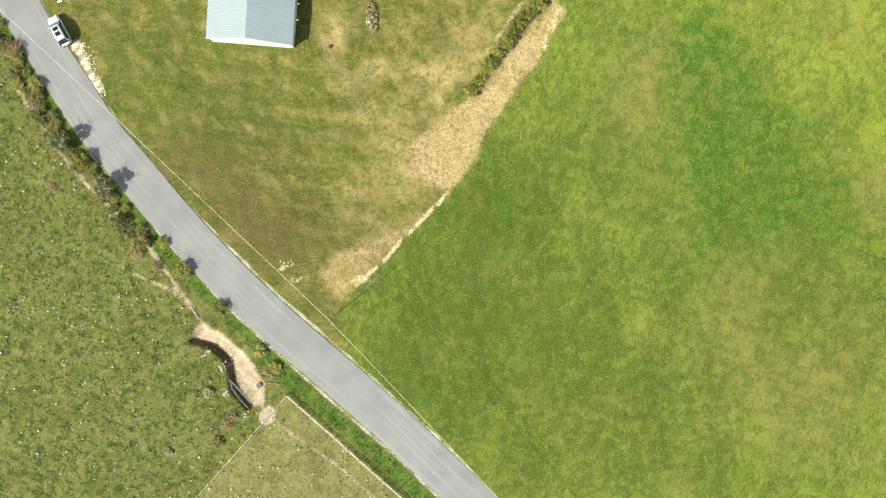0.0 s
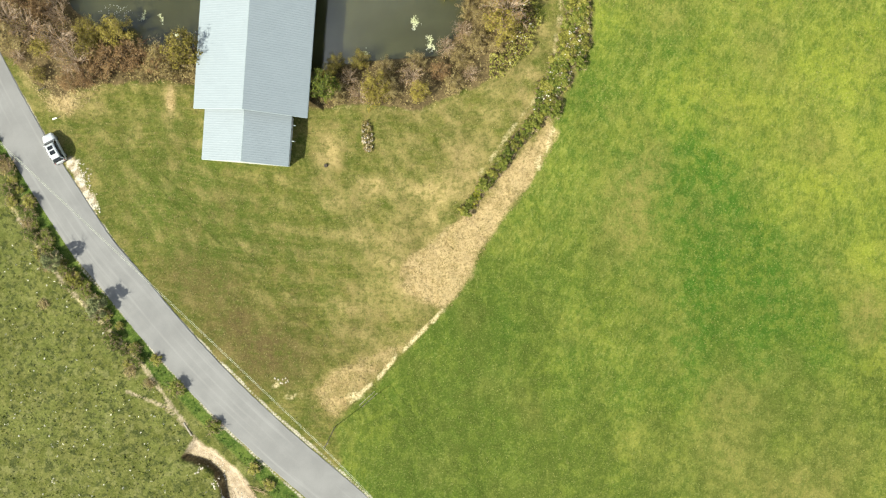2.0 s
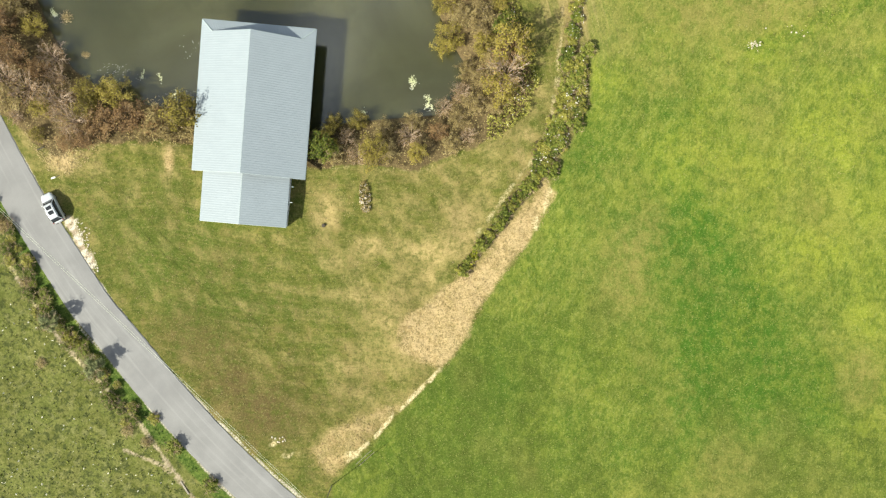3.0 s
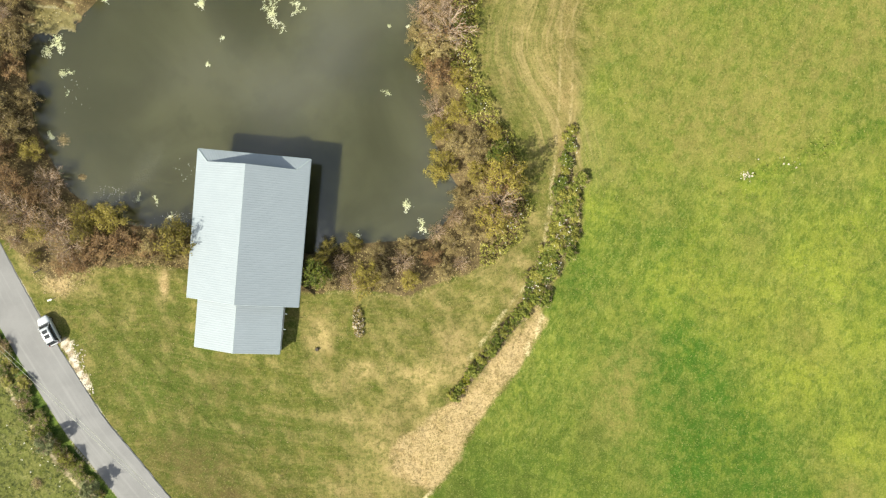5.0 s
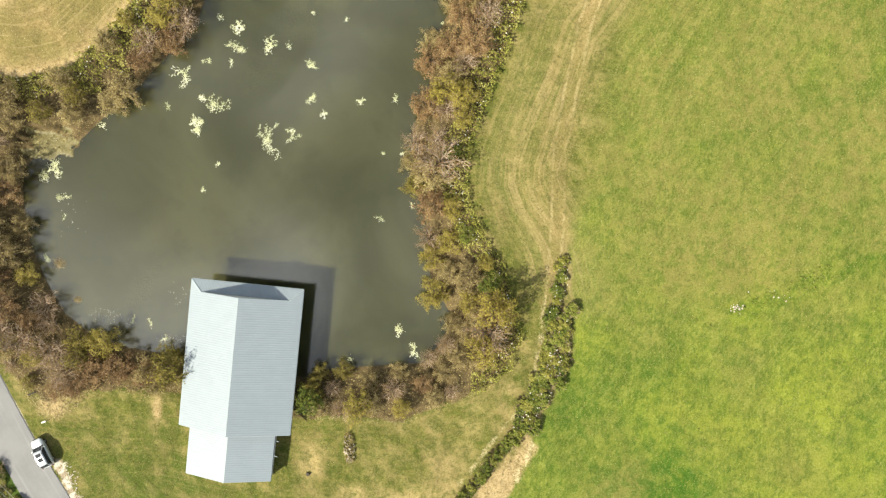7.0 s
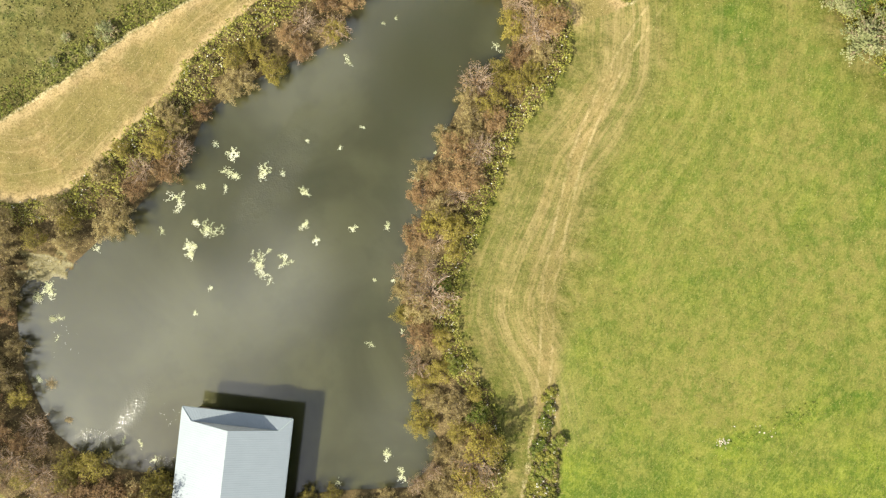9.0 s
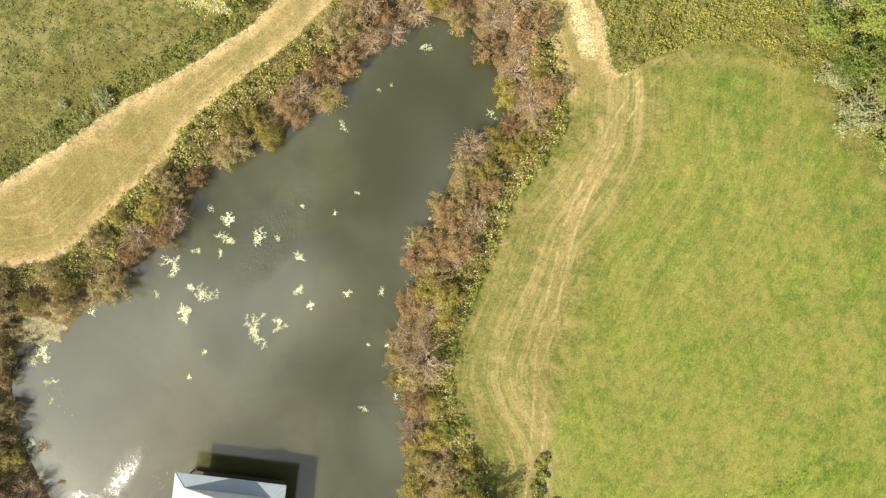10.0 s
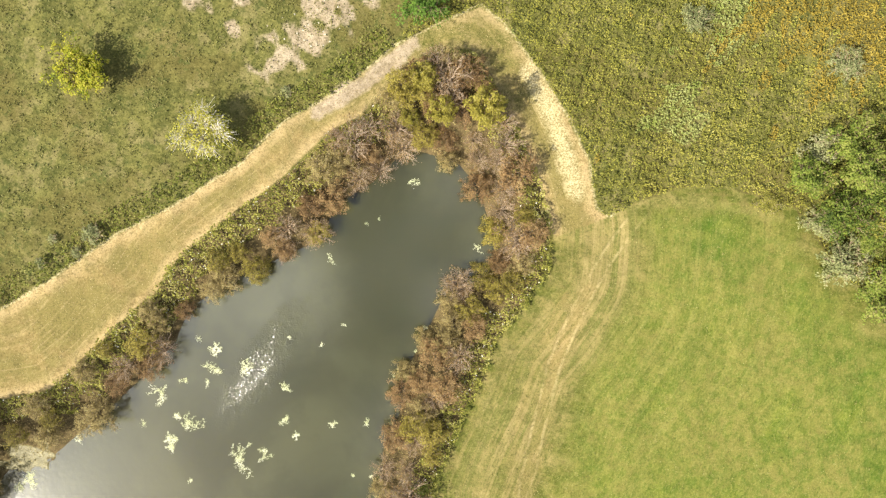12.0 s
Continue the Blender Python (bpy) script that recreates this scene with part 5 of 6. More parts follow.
leaf_carpet("lane_fringe", "dense green bramble bank along the straw path", LANE_HEDGE, 30, 0.1, 0.9, 0.18, GREEN, 371, clump=0.7)
PASTURE = [(-66, 36), (-57.8, 22), (-54.6, 16.4), (-51.2, 10.6), (-45.4, 4.4), (-39.2, -4), (-34, -9.5), (-31, -13), (-28, -19), (-23, -27), (-17, -25), (0, -39.5), (0, -46), (-66, -46)]
OUT_OF_PIT = lambda x, y: signed(x, y, PIT) > 0.3
leaf_carpet("pasture_weeds", "dark green weeds scattered in the grazed pasture", PASTURE, 12, 0.02, 0.30, 0.17, GREEN, 381, lambda x, y: OUT_OF_PIT(x, y) & (signed(x, y, PADDOCK) > 0) & (waves(x, y, 1.9, 65) + 0.5 * waves(x, y, 7, 66) > 0.8), hump=1.7, clump=0.5)
leaf_carpet("pasture_grass", "pale grazed pasture tussocks", PASTURE, 4, 0.02, 0.14, 0.15,
            leafy("pasture_blades", (0.07, 0.085, 0.025), (0.125, 0.14, 0.045), (0.19, 0.19, 0.075)), 391, OUT_OF_PIT, hump=1.8, clump=0.7)
leaf_carpet("pasture_flowers", "small pale flower heads in the pasture", PASTURE, 0.34, 0.2, 0.35, 0.19, BLOSSOM, 401, OUT_OF_PIT, clump=0.6)
leaf_carpet("verge_growth", "lush green roadside verge growth", HEDGE_WEST + [(-24.5, -16.5), (-19.4, -22.8), (-12, -28.4), (0, -39), (3, -39)] + [(x - 0.6, y - 0.6) for x, y in ROAD_LEFT[1:14][::-1]],
            14, 0.02, 0.4, 0.15, leafy("verge_leaves", (0.026, 0.048, 0.008), (0.06, 0.10, 0.014), (0.10, 0.145, 0.022)), 411, clump=0.8)

FIELD = FIELD_EDGE + [(29, 108)] + FIELD_NORTH[1:7] + [(72, 94), (72, -46), (18, -46), (9.9, -38), (3.8, -31.5), (-4.3, -24.2), (-11, -17.8)]
leaf_carpet("field_grass", "tufted bright green field grass", FIELD, 4, 0.01, 0.05, 0.13, FIELD_BLADES, 441,
            lambda x, y: y + 9 * waves(x, y, 25, 55) < 44, hump=1.6, category="grass", clump=0.85, upward=2.6)
leaf_carpet("olive_grass", "olive yellow-green field grass on the far slope", FIELD, 4.5, 0.01, 0.05, 0.13, OLIVE_BLADES, 442,
            lambda x, y: y + 9 * waves(x, y, 25, 55) > 40, hump=1.6, category="grass", clump=0.85, upward=2.6)
leaf_carpet("ditch_weeds", "dark green weeds along a damp line in the field", [(43, 50), (50, 51.5), (56, 55.3), (58, 57.5), (54, 57.2), (49, 53.6), (43.5, 51.6)], 9, 0.02, 0.3, 0.15, GREEN, 443,
            lambda x, y: waves(x, y, 3, 53) > -0.4, hump=1.4, clump=0.8)
LAWN = [(-52, 26), (-43.5, 15.5), (-39, 10), (-33, 3.6), (-27.6, -1.6), (-19.8, -9.2), (-13, -14)] + FIELD_EDGE + [(28, 106), (20, 106)] + THICKET[24:7:-1] + THICKET[6:1:-1]
leaf_carpet("lawn_grass", "patchy mown lawn grass", LAWN, 6, 0.01, 0.06, 0.11, LAWN_BLADES, 451,
            lambda x, y: ~((np.abs(x + 23.6) < 7) & (y > 24)), hump=1.8, category="grass", clump=0.8, upward=3.0)


def build_hedges():
    rng = np.random.RandomState(42)
    g = "hedge along the field"
    kinds = {}
    for k in range(3):
        kinds["hedge", k] = shrub("hedge_bush", "olive-green bramble bush in the field hedge", "bush", BARK, BRAMBLE, 110 + k, g,
                                  height=1.2, radius=1.15, n_leaves=520, leaf=0.19, droop=0.6, flat=1.0, clumps=11)
        kinds["dark", k] = shrub("hedge_bush", "dark green leafy bush in the hedge", "bush", BARK, GREEN, 120 + k, g,
                                 height=1.2, radius=1.1, n_leaves=480, leaf=0.18, droop=0.6, flat=1.0, clumps=11)
    kinds["gorse", 0] = shrub("hedge_bush", "low bush with yellowing leaves in the hedge", "bush", BARK, LIME, 130, g,
                              height=0.9, radius=0.9, n_leaves=380, leaf=0.14, droop=0.6, clumps=9)
    places = []
    for x, y in along([(19.5, 56.5), (19.4, 52.5), (19.6, 49.5)], 0.55, rng, 0.45):
        places.append((("hedge" if rng.uniform() < 0.5 else "dark", rng.randint(3)), x, y, rng.uniform(0.6, 0.9), rng.uniform(0.6, 0.9)))
    for x, y in along([(19.7, 49.5)] + HEDGE_EAST[2:5], 0.27, rng, 1.7):
        places.append((("hedge" if rng.uniform() < 0.45 else "dark", rng.randint(3)), x, y, rng.uniform(0.7, 1.1), rng.uniform(0.7, 1.0)))
    for x, y in along(HEDGE_EAST[4:], 0.40, rng, 0.3):
        pick = rng.uniform()
        places.append((("gorse", 0) if pick < 0.34 else ("dark", rng.randint(3)) if pick < 0.85 else ("hedge", rng.randint(3)), x, y, rng.uniform(0.6, 0.95), 1.2))
    plant_all(kinds, places, rng)

    g = "scrub along the lane"
    kinds = {}
    for k in range(2):
        kinds["scrub", k] = shrub("lane_bush", "low brown-green scrub bush beside the lane", "bush", BARK, BRAMBLE, 140 + k, g,
                                  height=1.2, radius=1.1, n_leaves=480, leaf=0.14)
        kinds["dark", k] = shrub("lane_bush", "dark green scrub bush beside the lane", "bush", BARK, GREEN, 145 + k, g,
                                 height=1.2, radius=1.0, n_leaves=480, leaf=0.14)
    kinds["tall", 0] = shrub("lane_bush", "taller silvery-green bush beside the lane", "bush", PALE_BARK, SILVER, 150, g,
                             height=2.5, radius=1.3, n_leaves=1500, leaf=0.13)
    kinds["dead", 0] = shrub("lane_bush", "dry brown scrub bush beside the lane", "bush", BARK, OCHRE, 151, g,
                             height=1.1, radius=1.1, n_leaves=260, leaf=0.12)
    places = [(("tall", 0), -49.9, 11.0, 1.15, 1.1), (("tall", 0), -44.0, 5.0, 1.2, 1.05), (("dark", 0), -33.6, -6.0, 1.25, 0.9), (("dark", 1), -28.6, -11.2, 1.2, 0.8),
              (("scrub", 0), -47.6, 8.8, 1.2, 1.2), (("tall", 0), -30.3, -23.0, 0.6, 0.4), (("tall", 0), -36.0, -31.6, 0.5, 0.35)]
    for x, y in along(HEDGE_WEST[:6], 0.62, rng, 1.2):
        pick = rng.uniform()
        places.append((("dark", rng.randint(2)) if pick < 0.72 else ("dead", 0) if pick < 0.8 else ("scrub", rng.randint(2)), x, y, rng.uniform(0.55, 1.0), rng.uniform(0.6, 1.1)))
    for x, y in [(-36.5, -2.2), (-37.5, -5.5), (-40, -4), (-52, 5), (-23, -17), (-21, -19.2), (-27.8, -27.5), (-29, -30), (-27, -26.2)]:
        places.append((("scrub", rng.randint(2)) if rng.uniform() < 0.6 else ("dead", 0), x, y, rng.uniform(0.6, 0.9), 0.7))
    plant_all(kinds, places, rng)


build_hedges()


def tree(name, label, seed, height, radius, n_leaves, leaf, bark, material, bare=0.0, group="", base=0.25, fine=8):
    """A tapered trunk that forks into limbs, with clumped leaves and gaps between them."""
    rng = np.random.RandomState(seed)
    ob = thing(name, label, "tree", group=group)
    fork = height * base
    trunk = join(twigs([(0, 0, -0.2), (0.03, 0.02, fork * 0.5)], [(0.03, 0.02, fork * 0.5), (0, 0.05, fork)], np.array([0.17, 0.14]), np.array([0.14, 0.11])))
    part("trunk", trunk, bark, ob)
    a, b, r0, r1, clumps = [], [], [], [], []
    for k in range(11):
        ang = 6.283 * (k + rng.uniform(-0.3, 0.3)) / 11
        reach = radius * rng.uniform(0.35, 0.95)
        p = np.array([0, 0.05, fork * rng.uniform(0.6, 1.0)])
        top = fork + (height - fork) * rng.uniform(0.45, 1.0) * (1 - 0.45 * (reach / radius) ** 2)
        for j in range(4):
            s = (j + 1) / 4
            q = np.array([math.cos(ang) * reach * s, math.sin(ang) * reach * s, p[2] + (top - p[2]) * (0.25 + 0.75 * s)]) + rng.normal(0, 0.05, 3) * radius
            a.append(p), b.append(q), r0.append(0.09 * (1.1 - s)), r1.append(0.09 * (1.0 - s) + 0.012)
            for _ in range(fine):
                e = q + rng.normal(0, 1, 3) * np.array([0.17, 0.17, 0.12]) * radius + np.array([math.cos(ang), math.sin(ang), 0.6]) * radius * 0.08
                a.append(p + (q - p) * rng.uniform(0.1, 1.0)), b.append(e), r0.append(0.024 + 0.006 * bare), r1.append(0.010 + 0.008 * bare)
                if rng.uniform() > bare:
                    clumps.append(e)
            p = q
    part("branchwork", twigs(a, b, np.array(r0), np.array(r1)), bark, ob)
    clumps = np.array(clumps)
    way = rng.normal(0, 1, (n_leaves, 3))
    way /= np.linalg.norm(way, axis=1)[:, None]
    c = clumps[rng.randint(0, len(clumps), n_leaves)] + way * radius * rng.uniform(0.05, 0.17, (n_leaves, 1))
    out = c - np.array([0, 0, height * 0.45])
    out /= np.linalg.norm(out, axis=1)[:, None] + 1e-9
    part("crown", leaves(c, rng.uniform(0.6, 1.3, n_leaves) * leaf, rng, 0.6, facing=out * 0.8 + way * 0.4 + np.array([0, 0, 0.3])), material, ob)
    return ob


def build_trees():
    rng = np.random.RandomState(43)
    t = tree("young_tree", "young yellow-green tree on the meadow slope", 161, 4.8, 3.4, 4200, 0.20, BARK, LIME)
    t.matrix_basis = planted(t, -44.6, 123.0, 1.0, rng)
    t = tree("thinning_tree", "half-bare pale tree keeping yellow leaves at its rim", 162, 4.6, 3.9, 3400, 0.20, ASHEN_BARK, leafy("pale_yellow_leaves", (0.28, 0.27, 0.04), (0.38, 0.36, 0.06), (0.44, 0.41, 0.12), (0.50, 0.47, 0.22)), bare=0.5, fine=50)
    t.matrix_basis = planted(t, -28.4, 116.4, 1.0, rng)
    t = tree("roadside_tree", "bright green tree at the bend of the straw path", 163, 3.8, 3.2, 3000, 0.2, BARK, leafy("bright_green_leaves", (0.05, 0.10, 0.014), (0.10, 0.19, 0.025), (0.18, 0.27, 0.045)))
    t.matrix_basis = planted(t, -1.0, 135.6, 1.0, rng)
    kinds = {}
    g = "wood at the field corner"
    for k in range(3):
        kinds["wood", k] = tree("woodland_tree", "dark green woodland tree at the field corner", 170 + k, 8.0, 3.6, 3400, 0.22, BARK, FERN, group=g)
        kinds["pale", k] = tree("woodland_tree", "pale silvery-green tree at the edge of the wood", 180 + k, 4.6, 2.8, 2000, 0.19, PALE_BARK, SILVER if k else BRAMBLE, group=g)
    places = []
    for x, y in scatter([(49, 113.5), (54, 110), (59, 103.5), (66, 97), (76, 94), (78, 124), (66, 127), (55, 122)], 3.9, rng):
        places.append((("wood", rng.randint(3)), x, y, rng.uniform(0.65, 1.05), rng.uniform(0.7, 1.1)))
    places += [(("pale", 1), 53.4, 120.0, 0.95, 0.9), (("pale", 2), 57.0, 105.8, 1.1, 0.9), (("pale", 0), 59.6, 111.4, 1.0, 1.0), (("pale", 1), 35.5, 136.4, 0.8, 0.6),
               (("pale", 2), 55.4, 131.6, 0.85, 0.6), (("pale", 0), 47.5, 112.8, 0.6, 0.5), (("pale", 1), 54.4, 110.4, 0.8, 0.7)]
    plant_all(kinds, places, rng)
    kinds = {("grey", 0): shrub("silvery_bush", "silvery-grey bush in the meadow fringe", "bush", PALE_BARK, SILVER, 190, "silvery bushes in the meadow",
                                height=1.7, radius=1.4, n_leaves=760, leaf=0.13)}
    places = [(("grey", 0), x, y, s, 0.9) for x, y, s in ((-43.0, 101.4, 1.05), (-49.8, 97.0, 0.6), (-45.2, 98.8, 0.6), (-18.2, 122.8, 0.6), (-48.5, 100.4, 0.5))]
    plant_all(kinds, places, rng)


build_trees()


# ---- loose things ----
def raft(rng, r, kind):
    """A floating mat: joined cells spread along wandering arms, with frayed corners; and loose flecks round it."""
    step = 0.085
    cells = {(0, 0)}
    walks = {0: 16, 1: 30, 2: 8}[kind]
    core = {0: 0.42, 1: 0.2, 2: 0.0}[kind] * r
    for _ in range(int(3.2 * (core / step) ** 2)):
        q = rng.normal(0, core * 0.5, 2) / step
        cells.add((round(q[0]), round(q[1])))
    for w in range(walks):
        some = sorted(cells)
        i, j = some[rng.randint(len(some))]
        x, y = i * step, j * step
        ang = math.atan2(y, x) + rng.normal(0, 0.7) if w > 5 else 6.283 * w / 6 + rng.normal(0, 0.4)
        reach = r * rng.uniform(0.25, 0.75) * (0.5 if kind == 0 else 1.0)
        walked = 0.0
        while walked < reach and math.hypot(x, y) < 1.25 * r:
            ang += rng.normal(0, 0.38)
            x, y, walked = x + math.cos(ang) * step * 0.8, y + math.sin(ang) * step * 0.8, walked + step * 0.8
            if rng.uniform() < (0.9 if kind == 0 else 0.42):
                cells.add((round(x / step), round(y / step)))
            if rng.uniform() < 0.5:
                cells.add((round(x / step + rng.normal(0, 1.3)), round(y / step + rng.normal(0, 1.3))))
    # the piece that hangs together stays the mat, the rest are flecks
    left, best = set(cells), set()
    while left:
        todo, piece = [left.pop()], set()
        while todo:
            i, j = todo.pop()
            piece.add((i, j))
            for q in ((i + 1, j), (i - 1, j), (i, j + 1), (i, j - 1)):
                if q in left:
                    left.remove(q)
                    todo.append(q)
        if len(piece) > len(best):
            best = piece

    def sheet(some, joined):
        index, verts, faces = {}, [], []
        for i, j in some:
            f = []
            for di, dj in ((0, 0), (1, 0), (1, 1), (0, 1)):
                key = (i + di, j + dj) if joined else (i, j, di, dj)
                if key not in index:
                    index[key] = len(verts)
                    verts.append(((i + di + rng.uniform(-0.42, 0.42)) * step, (j + dj + rng.uniform(-0.42, 0.42)) * step, rng.uniform(0.012, 0.035)))
                f.append(index[key])
            faces.append(f)
        return verts, faces

    return sheet(sorted(best), True), sheet(sorted(cells - best), False)


def build_algae():
    rng = np.random.RandomState(44)
    spots = [(-32.1, 73.2, 0.95, 0), (-31.6, 71.9, 1.1, 0), (-29.6, 75.6, 2.0, 1), (-21.9, 70.9, 2.3, 1), (-18.7, 71.3, 1.2, 1), (-14.1, 75.1, 0.8, 0), (-9.1, 76.9, 0.85, 0), (-2.8, 45.3, 0.9, 1), (-0.1, 42.4, 0.9, 1),
             (-50.9, 65.4, 1.4, 1), (-52, 53, 1.0, 0), (-39.9, 44.8, 1.0, 2), (-35.3, 42.6, 1.1, 2), (-26.8, 83.9, 1.3, 1), (-21.7, 84.1, 1.2, 1), (-29.4, 87.7, 1.0, 2), (-26.4, 86.8, 1.2, 1),
             (-33.5, 79.6, 1.6, 1), (-16.4, 81.4, 0.8, 1), (-16.1, 77.2, 0.7, 1), (2.9, 91.8, 0.5, 0), (-11.5, 100.1, 1.3, 2), (9.3, 103.9, 1.2, 2), (-0.2, 112.3, 0.6, 1),
             (-30.4, 81.4, 1.0, 2), (-44.6, 72.3, 1.0, 2), (-37.5, 44.4, 0.8, 2), (-5.6, 60.8, 0.9, 2), (-9.4, 41.0, 0.9, 2), (-28.6, 67.4, 0.35, 0), (-30.6, 63.8, 0.3, 0), (-4.6, 77.8, 0.5, 1),
             (-1.4, 63.0, 0.5, 2), (-19.5, 84.4, 0.8, 2), (-0.6, 84.5, 0.4, 1), (2.0, 88.0, 0.35, 1), (-49.6, 62.0, 0.8, 2), (-50.0, 58.6, 0.6, 2), (-13.8, 107.0, 0.8, 2), (-36, 74.8, 0.7, 2), (-31.3, 73.1, 1.1, 0), (-31.2, 76.4, 0.9, 0),
             (-27.2, 81.8, 0.9, 2), (-6.6, 105.8, 0.5, 2), (-4.8, 106.6, 0.4, 2), (-3.0, 70.2, 0.3, 0), (-11.6, 88.2, 0.25, 0), (-8.6, 91.2, 0.25, 0), (-16, 89, 0.25, 0), (-5.6, 70.0, 0.2, 0)]
    for x, y, r, kind in spots:
        mat, flecks = raft(rng, r, kind)
        label = ("dense pale yellow-green raft of algae floating on the pond", "branching pale green algae raft floating on the pond",
                 "thin trailing strand of pale weed on the pond")[kind]
        ob = thing("algae_raft", label, "algae", pose(x, y, WATER_Z), "algae rafts on the pond")
        part("mat", mat, ALGAE, ob)
        if flecks[1]:
            tagged(part("loose_weed", flecks, ALGAE, ob, "loose flecks of weed"), kind="stuff")
    # pale dried scum on the mud shelf
    mat, flecks = raft(rng, 1.5, 2)
    ob = thing("algae_raft", "sun-bleached scum stranded on the mud shelf", "algae", pose(-51.7, 68.4, WATER_Z + 0.03), "algae rafts on the pond")
    part("mat", mat, BLOSSOM, ob)
    # flat tufts of weed in the shallows
    for x, y, r in ((-50.4, 61.8, 0.6), (-50.3, 52.6, 1.0), (-52.6, 64.6, 0.9), (-47.6, 47.6, 0.6)):
        ob = thing("weed_tuft", "pale yellow-green weed tuft lying in the shallow water", "water weed", pose(x, y, WATER_Z), "weed in the shallows")
        k = int(200 * r)
        a, q = rng.uniform(0, 6.283, k), r * np.sqrt(rng.uniform(0, 1, k)) * (0.8 + 0.3 * np.sin(3 * rng.uniform(0, 6.283, k)))
        c = np.stack([q * np.cos(a), q * np.sin(a), 0.03 + rng.uniform(0, 0.12, k) * (1 - 0.7 * q / r)], 1)
        part("foliage", leaves(c, rng.uniform(0.5, 1.3, k) * 0.10, rng, 1.2, 2.0), STRAWS if y < 58 else ALGAE, ob)
    # sparse drifts of fine specks
    for x, y, lx, ly, turn, k in ((-43.5, 45.6, 3.4, 1.4, 10, 45), (-33.5, 49.0, 1.6, 2.6, 0, 16), (-48.5, 59.5, 2.0, 4.0, 0, 20), (-34.0, 42.6, 3.0, 0.9, 0, 45)):
        d = rng.normal(0, 0.45, (k, 2)) * np.array([lx, ly])
        t = radians(turn)
        c = np.stack([x + d[:, 0] * math.cos(t) - d[:, 1] * math.sin(t), y + d[:, 0] * math.sin(t) + d[:, 1] * math.cos(t), np.full(k, WATER_Z + 0.015)], 1)
        v, f = leaves(c, rng.uniform(0.5, 1.4, k) * 0.08, rng, 9.0, 1.2)
        v[:, 2] = np.maximum(v[:, 2], WATER_Z + 0.01)
        tagged(new("floating_specks", mesh_of("floating_specks", v, f, BLOSSOM)), "drift of fine pale specks on the water", "duckweed", kind="stuff")


build_algae()


def build_car():
    """A silver estate-type car; x is across, y is forward, wheels on z = 0."""
    paint = plain("silver_paint", (0.56, 0.58, 0.59), 0.28, 0.35, 0.6, 0.04)
    glass = plain("dark_car_glass", (0.012, 0.014, 0.016), 0.06, 0, 0.6, 0.05)
    rubber = plain("tyre_rubber", (0.02, 0.02, 0.02), 0.85, 0, 0.2, 0.2)
    alloy = plain("alloy_rim", (0.45, 0.45, 0.46), 0.35, 0.8, 0.5, 0.05)
    lamp = plain("headlamp_glass", (0.62, 0.64, 0.65), 0.1, 0, 0.6, 0.03)
    red = plain("tail_lamp_red", (0.25, 0.012, 0.01), 0.2, 0, 0.5, 0.03)
    black = plain("black_plastic", (0.025, 0.025, 0.026), 0.6, 0, 0.3, 0.1)
    x0, y0 = -50.85, 26.3
    car = thing("car", "silver car with dark glass roof panels parked beside the lane", "car", pose(x0, y0, z_at(x0, y0) + 0.06, 0, 0, 28) @ Matrix.Scale(0.96, 4))

    def loft(sections):
        """sections: (y, rows of (half width, z)) from sill to top."""
        verts, faces = [], []
        k = len(sections[0][1])
        for y, rows in sections:
            for w, z in rows:
                verts.append((w, y, z))
            for w, z in rows[::-1]:
                verts.append((-w, y, z))
        n = 2 * k
        for s in range(len(sections) - 1):
            for j in range(n):
                a, b = s * n + j, s * n + (j + 1) % n
                faces.append((a, b, b + n, a + n))
        faces.append(tuple(range(n))[::-1])
        faces.append(tuple(range((len(sections) - 1) * n, len(sections) * n)))
        bm = bmesh.new()
        vs = [bm.verts.new(v) for v in verts]
        for f in faces:
            bm.faces.new([vs[i] for i in f])
        bmesh.ops.recalc_face_normals(bm, faces=bm.faces)
        for f in bm.faces:
            f.smooth = True
        return bm

    lower = [(-2.2, 0.62, 0.74, 0.40), (-2.08, 0.82, 0.94, 0.30), (-1.3, 0.90, 0.98, 0.24), (0.0, 0.91, 0.97, 0.22), (0.9, 0.91, 0.96, 0.22), (1.5, 0.89, 0.88, 0.26), (1.95, 0.80, 0.78, 0.32), (2.2, 0.58, 0.66, 0.42)]
    body = part("body", loft([(y, [(w * 0.9, s), (w, s + 0.18), (w, h - 0.18), (w * 0.93, h - 0.04), (w * 0.6, h + 0.02)]) for y, w, h, s in lower]), paint, car)
    cabin = [(-2.06, 0.70, 1.00), (-1.75, 0.70, 1.42), (-1.2, 0.69, 1.55), (-0.2, 0.68, 1.58), (0.35, 0.66, 1.50), (1.1, 0.70, 0.98)]
    part("window_glass", loft([(y, [(min(0.86, w + 0.16), 0.93), (w + 0.06, max(0.95, h - 0.10)), (w * 0.8, h - 0.02)]) for y, w, h in cabin]), glass, car, "dark tinted windows all round")
    roof = [(-1.66, 0.66, 1.50), (-1.2, 0.70, 1.57), (-0.2, 0.69, 1.60), (0.32, 0.66, 1.54), (0.56, 0.62, 1.42)]
    part("roof", loft([(y, [(w, h - 0.05), (w * 0.97, h), (w * 0.6, h + 0.015)]) for y, w, h in roof]), paint, car)
    part("sunroof", box(0.78, 0.52, 0.02, 0, -0.05, 1.605, 0.006), glass, car, "dark glass front roof panel")
    part("sunroof", box(0.78, 0.58, 0.02, 0, -0.78, 1.595, 0.006), glass, car, "dark glass rear roof panel")
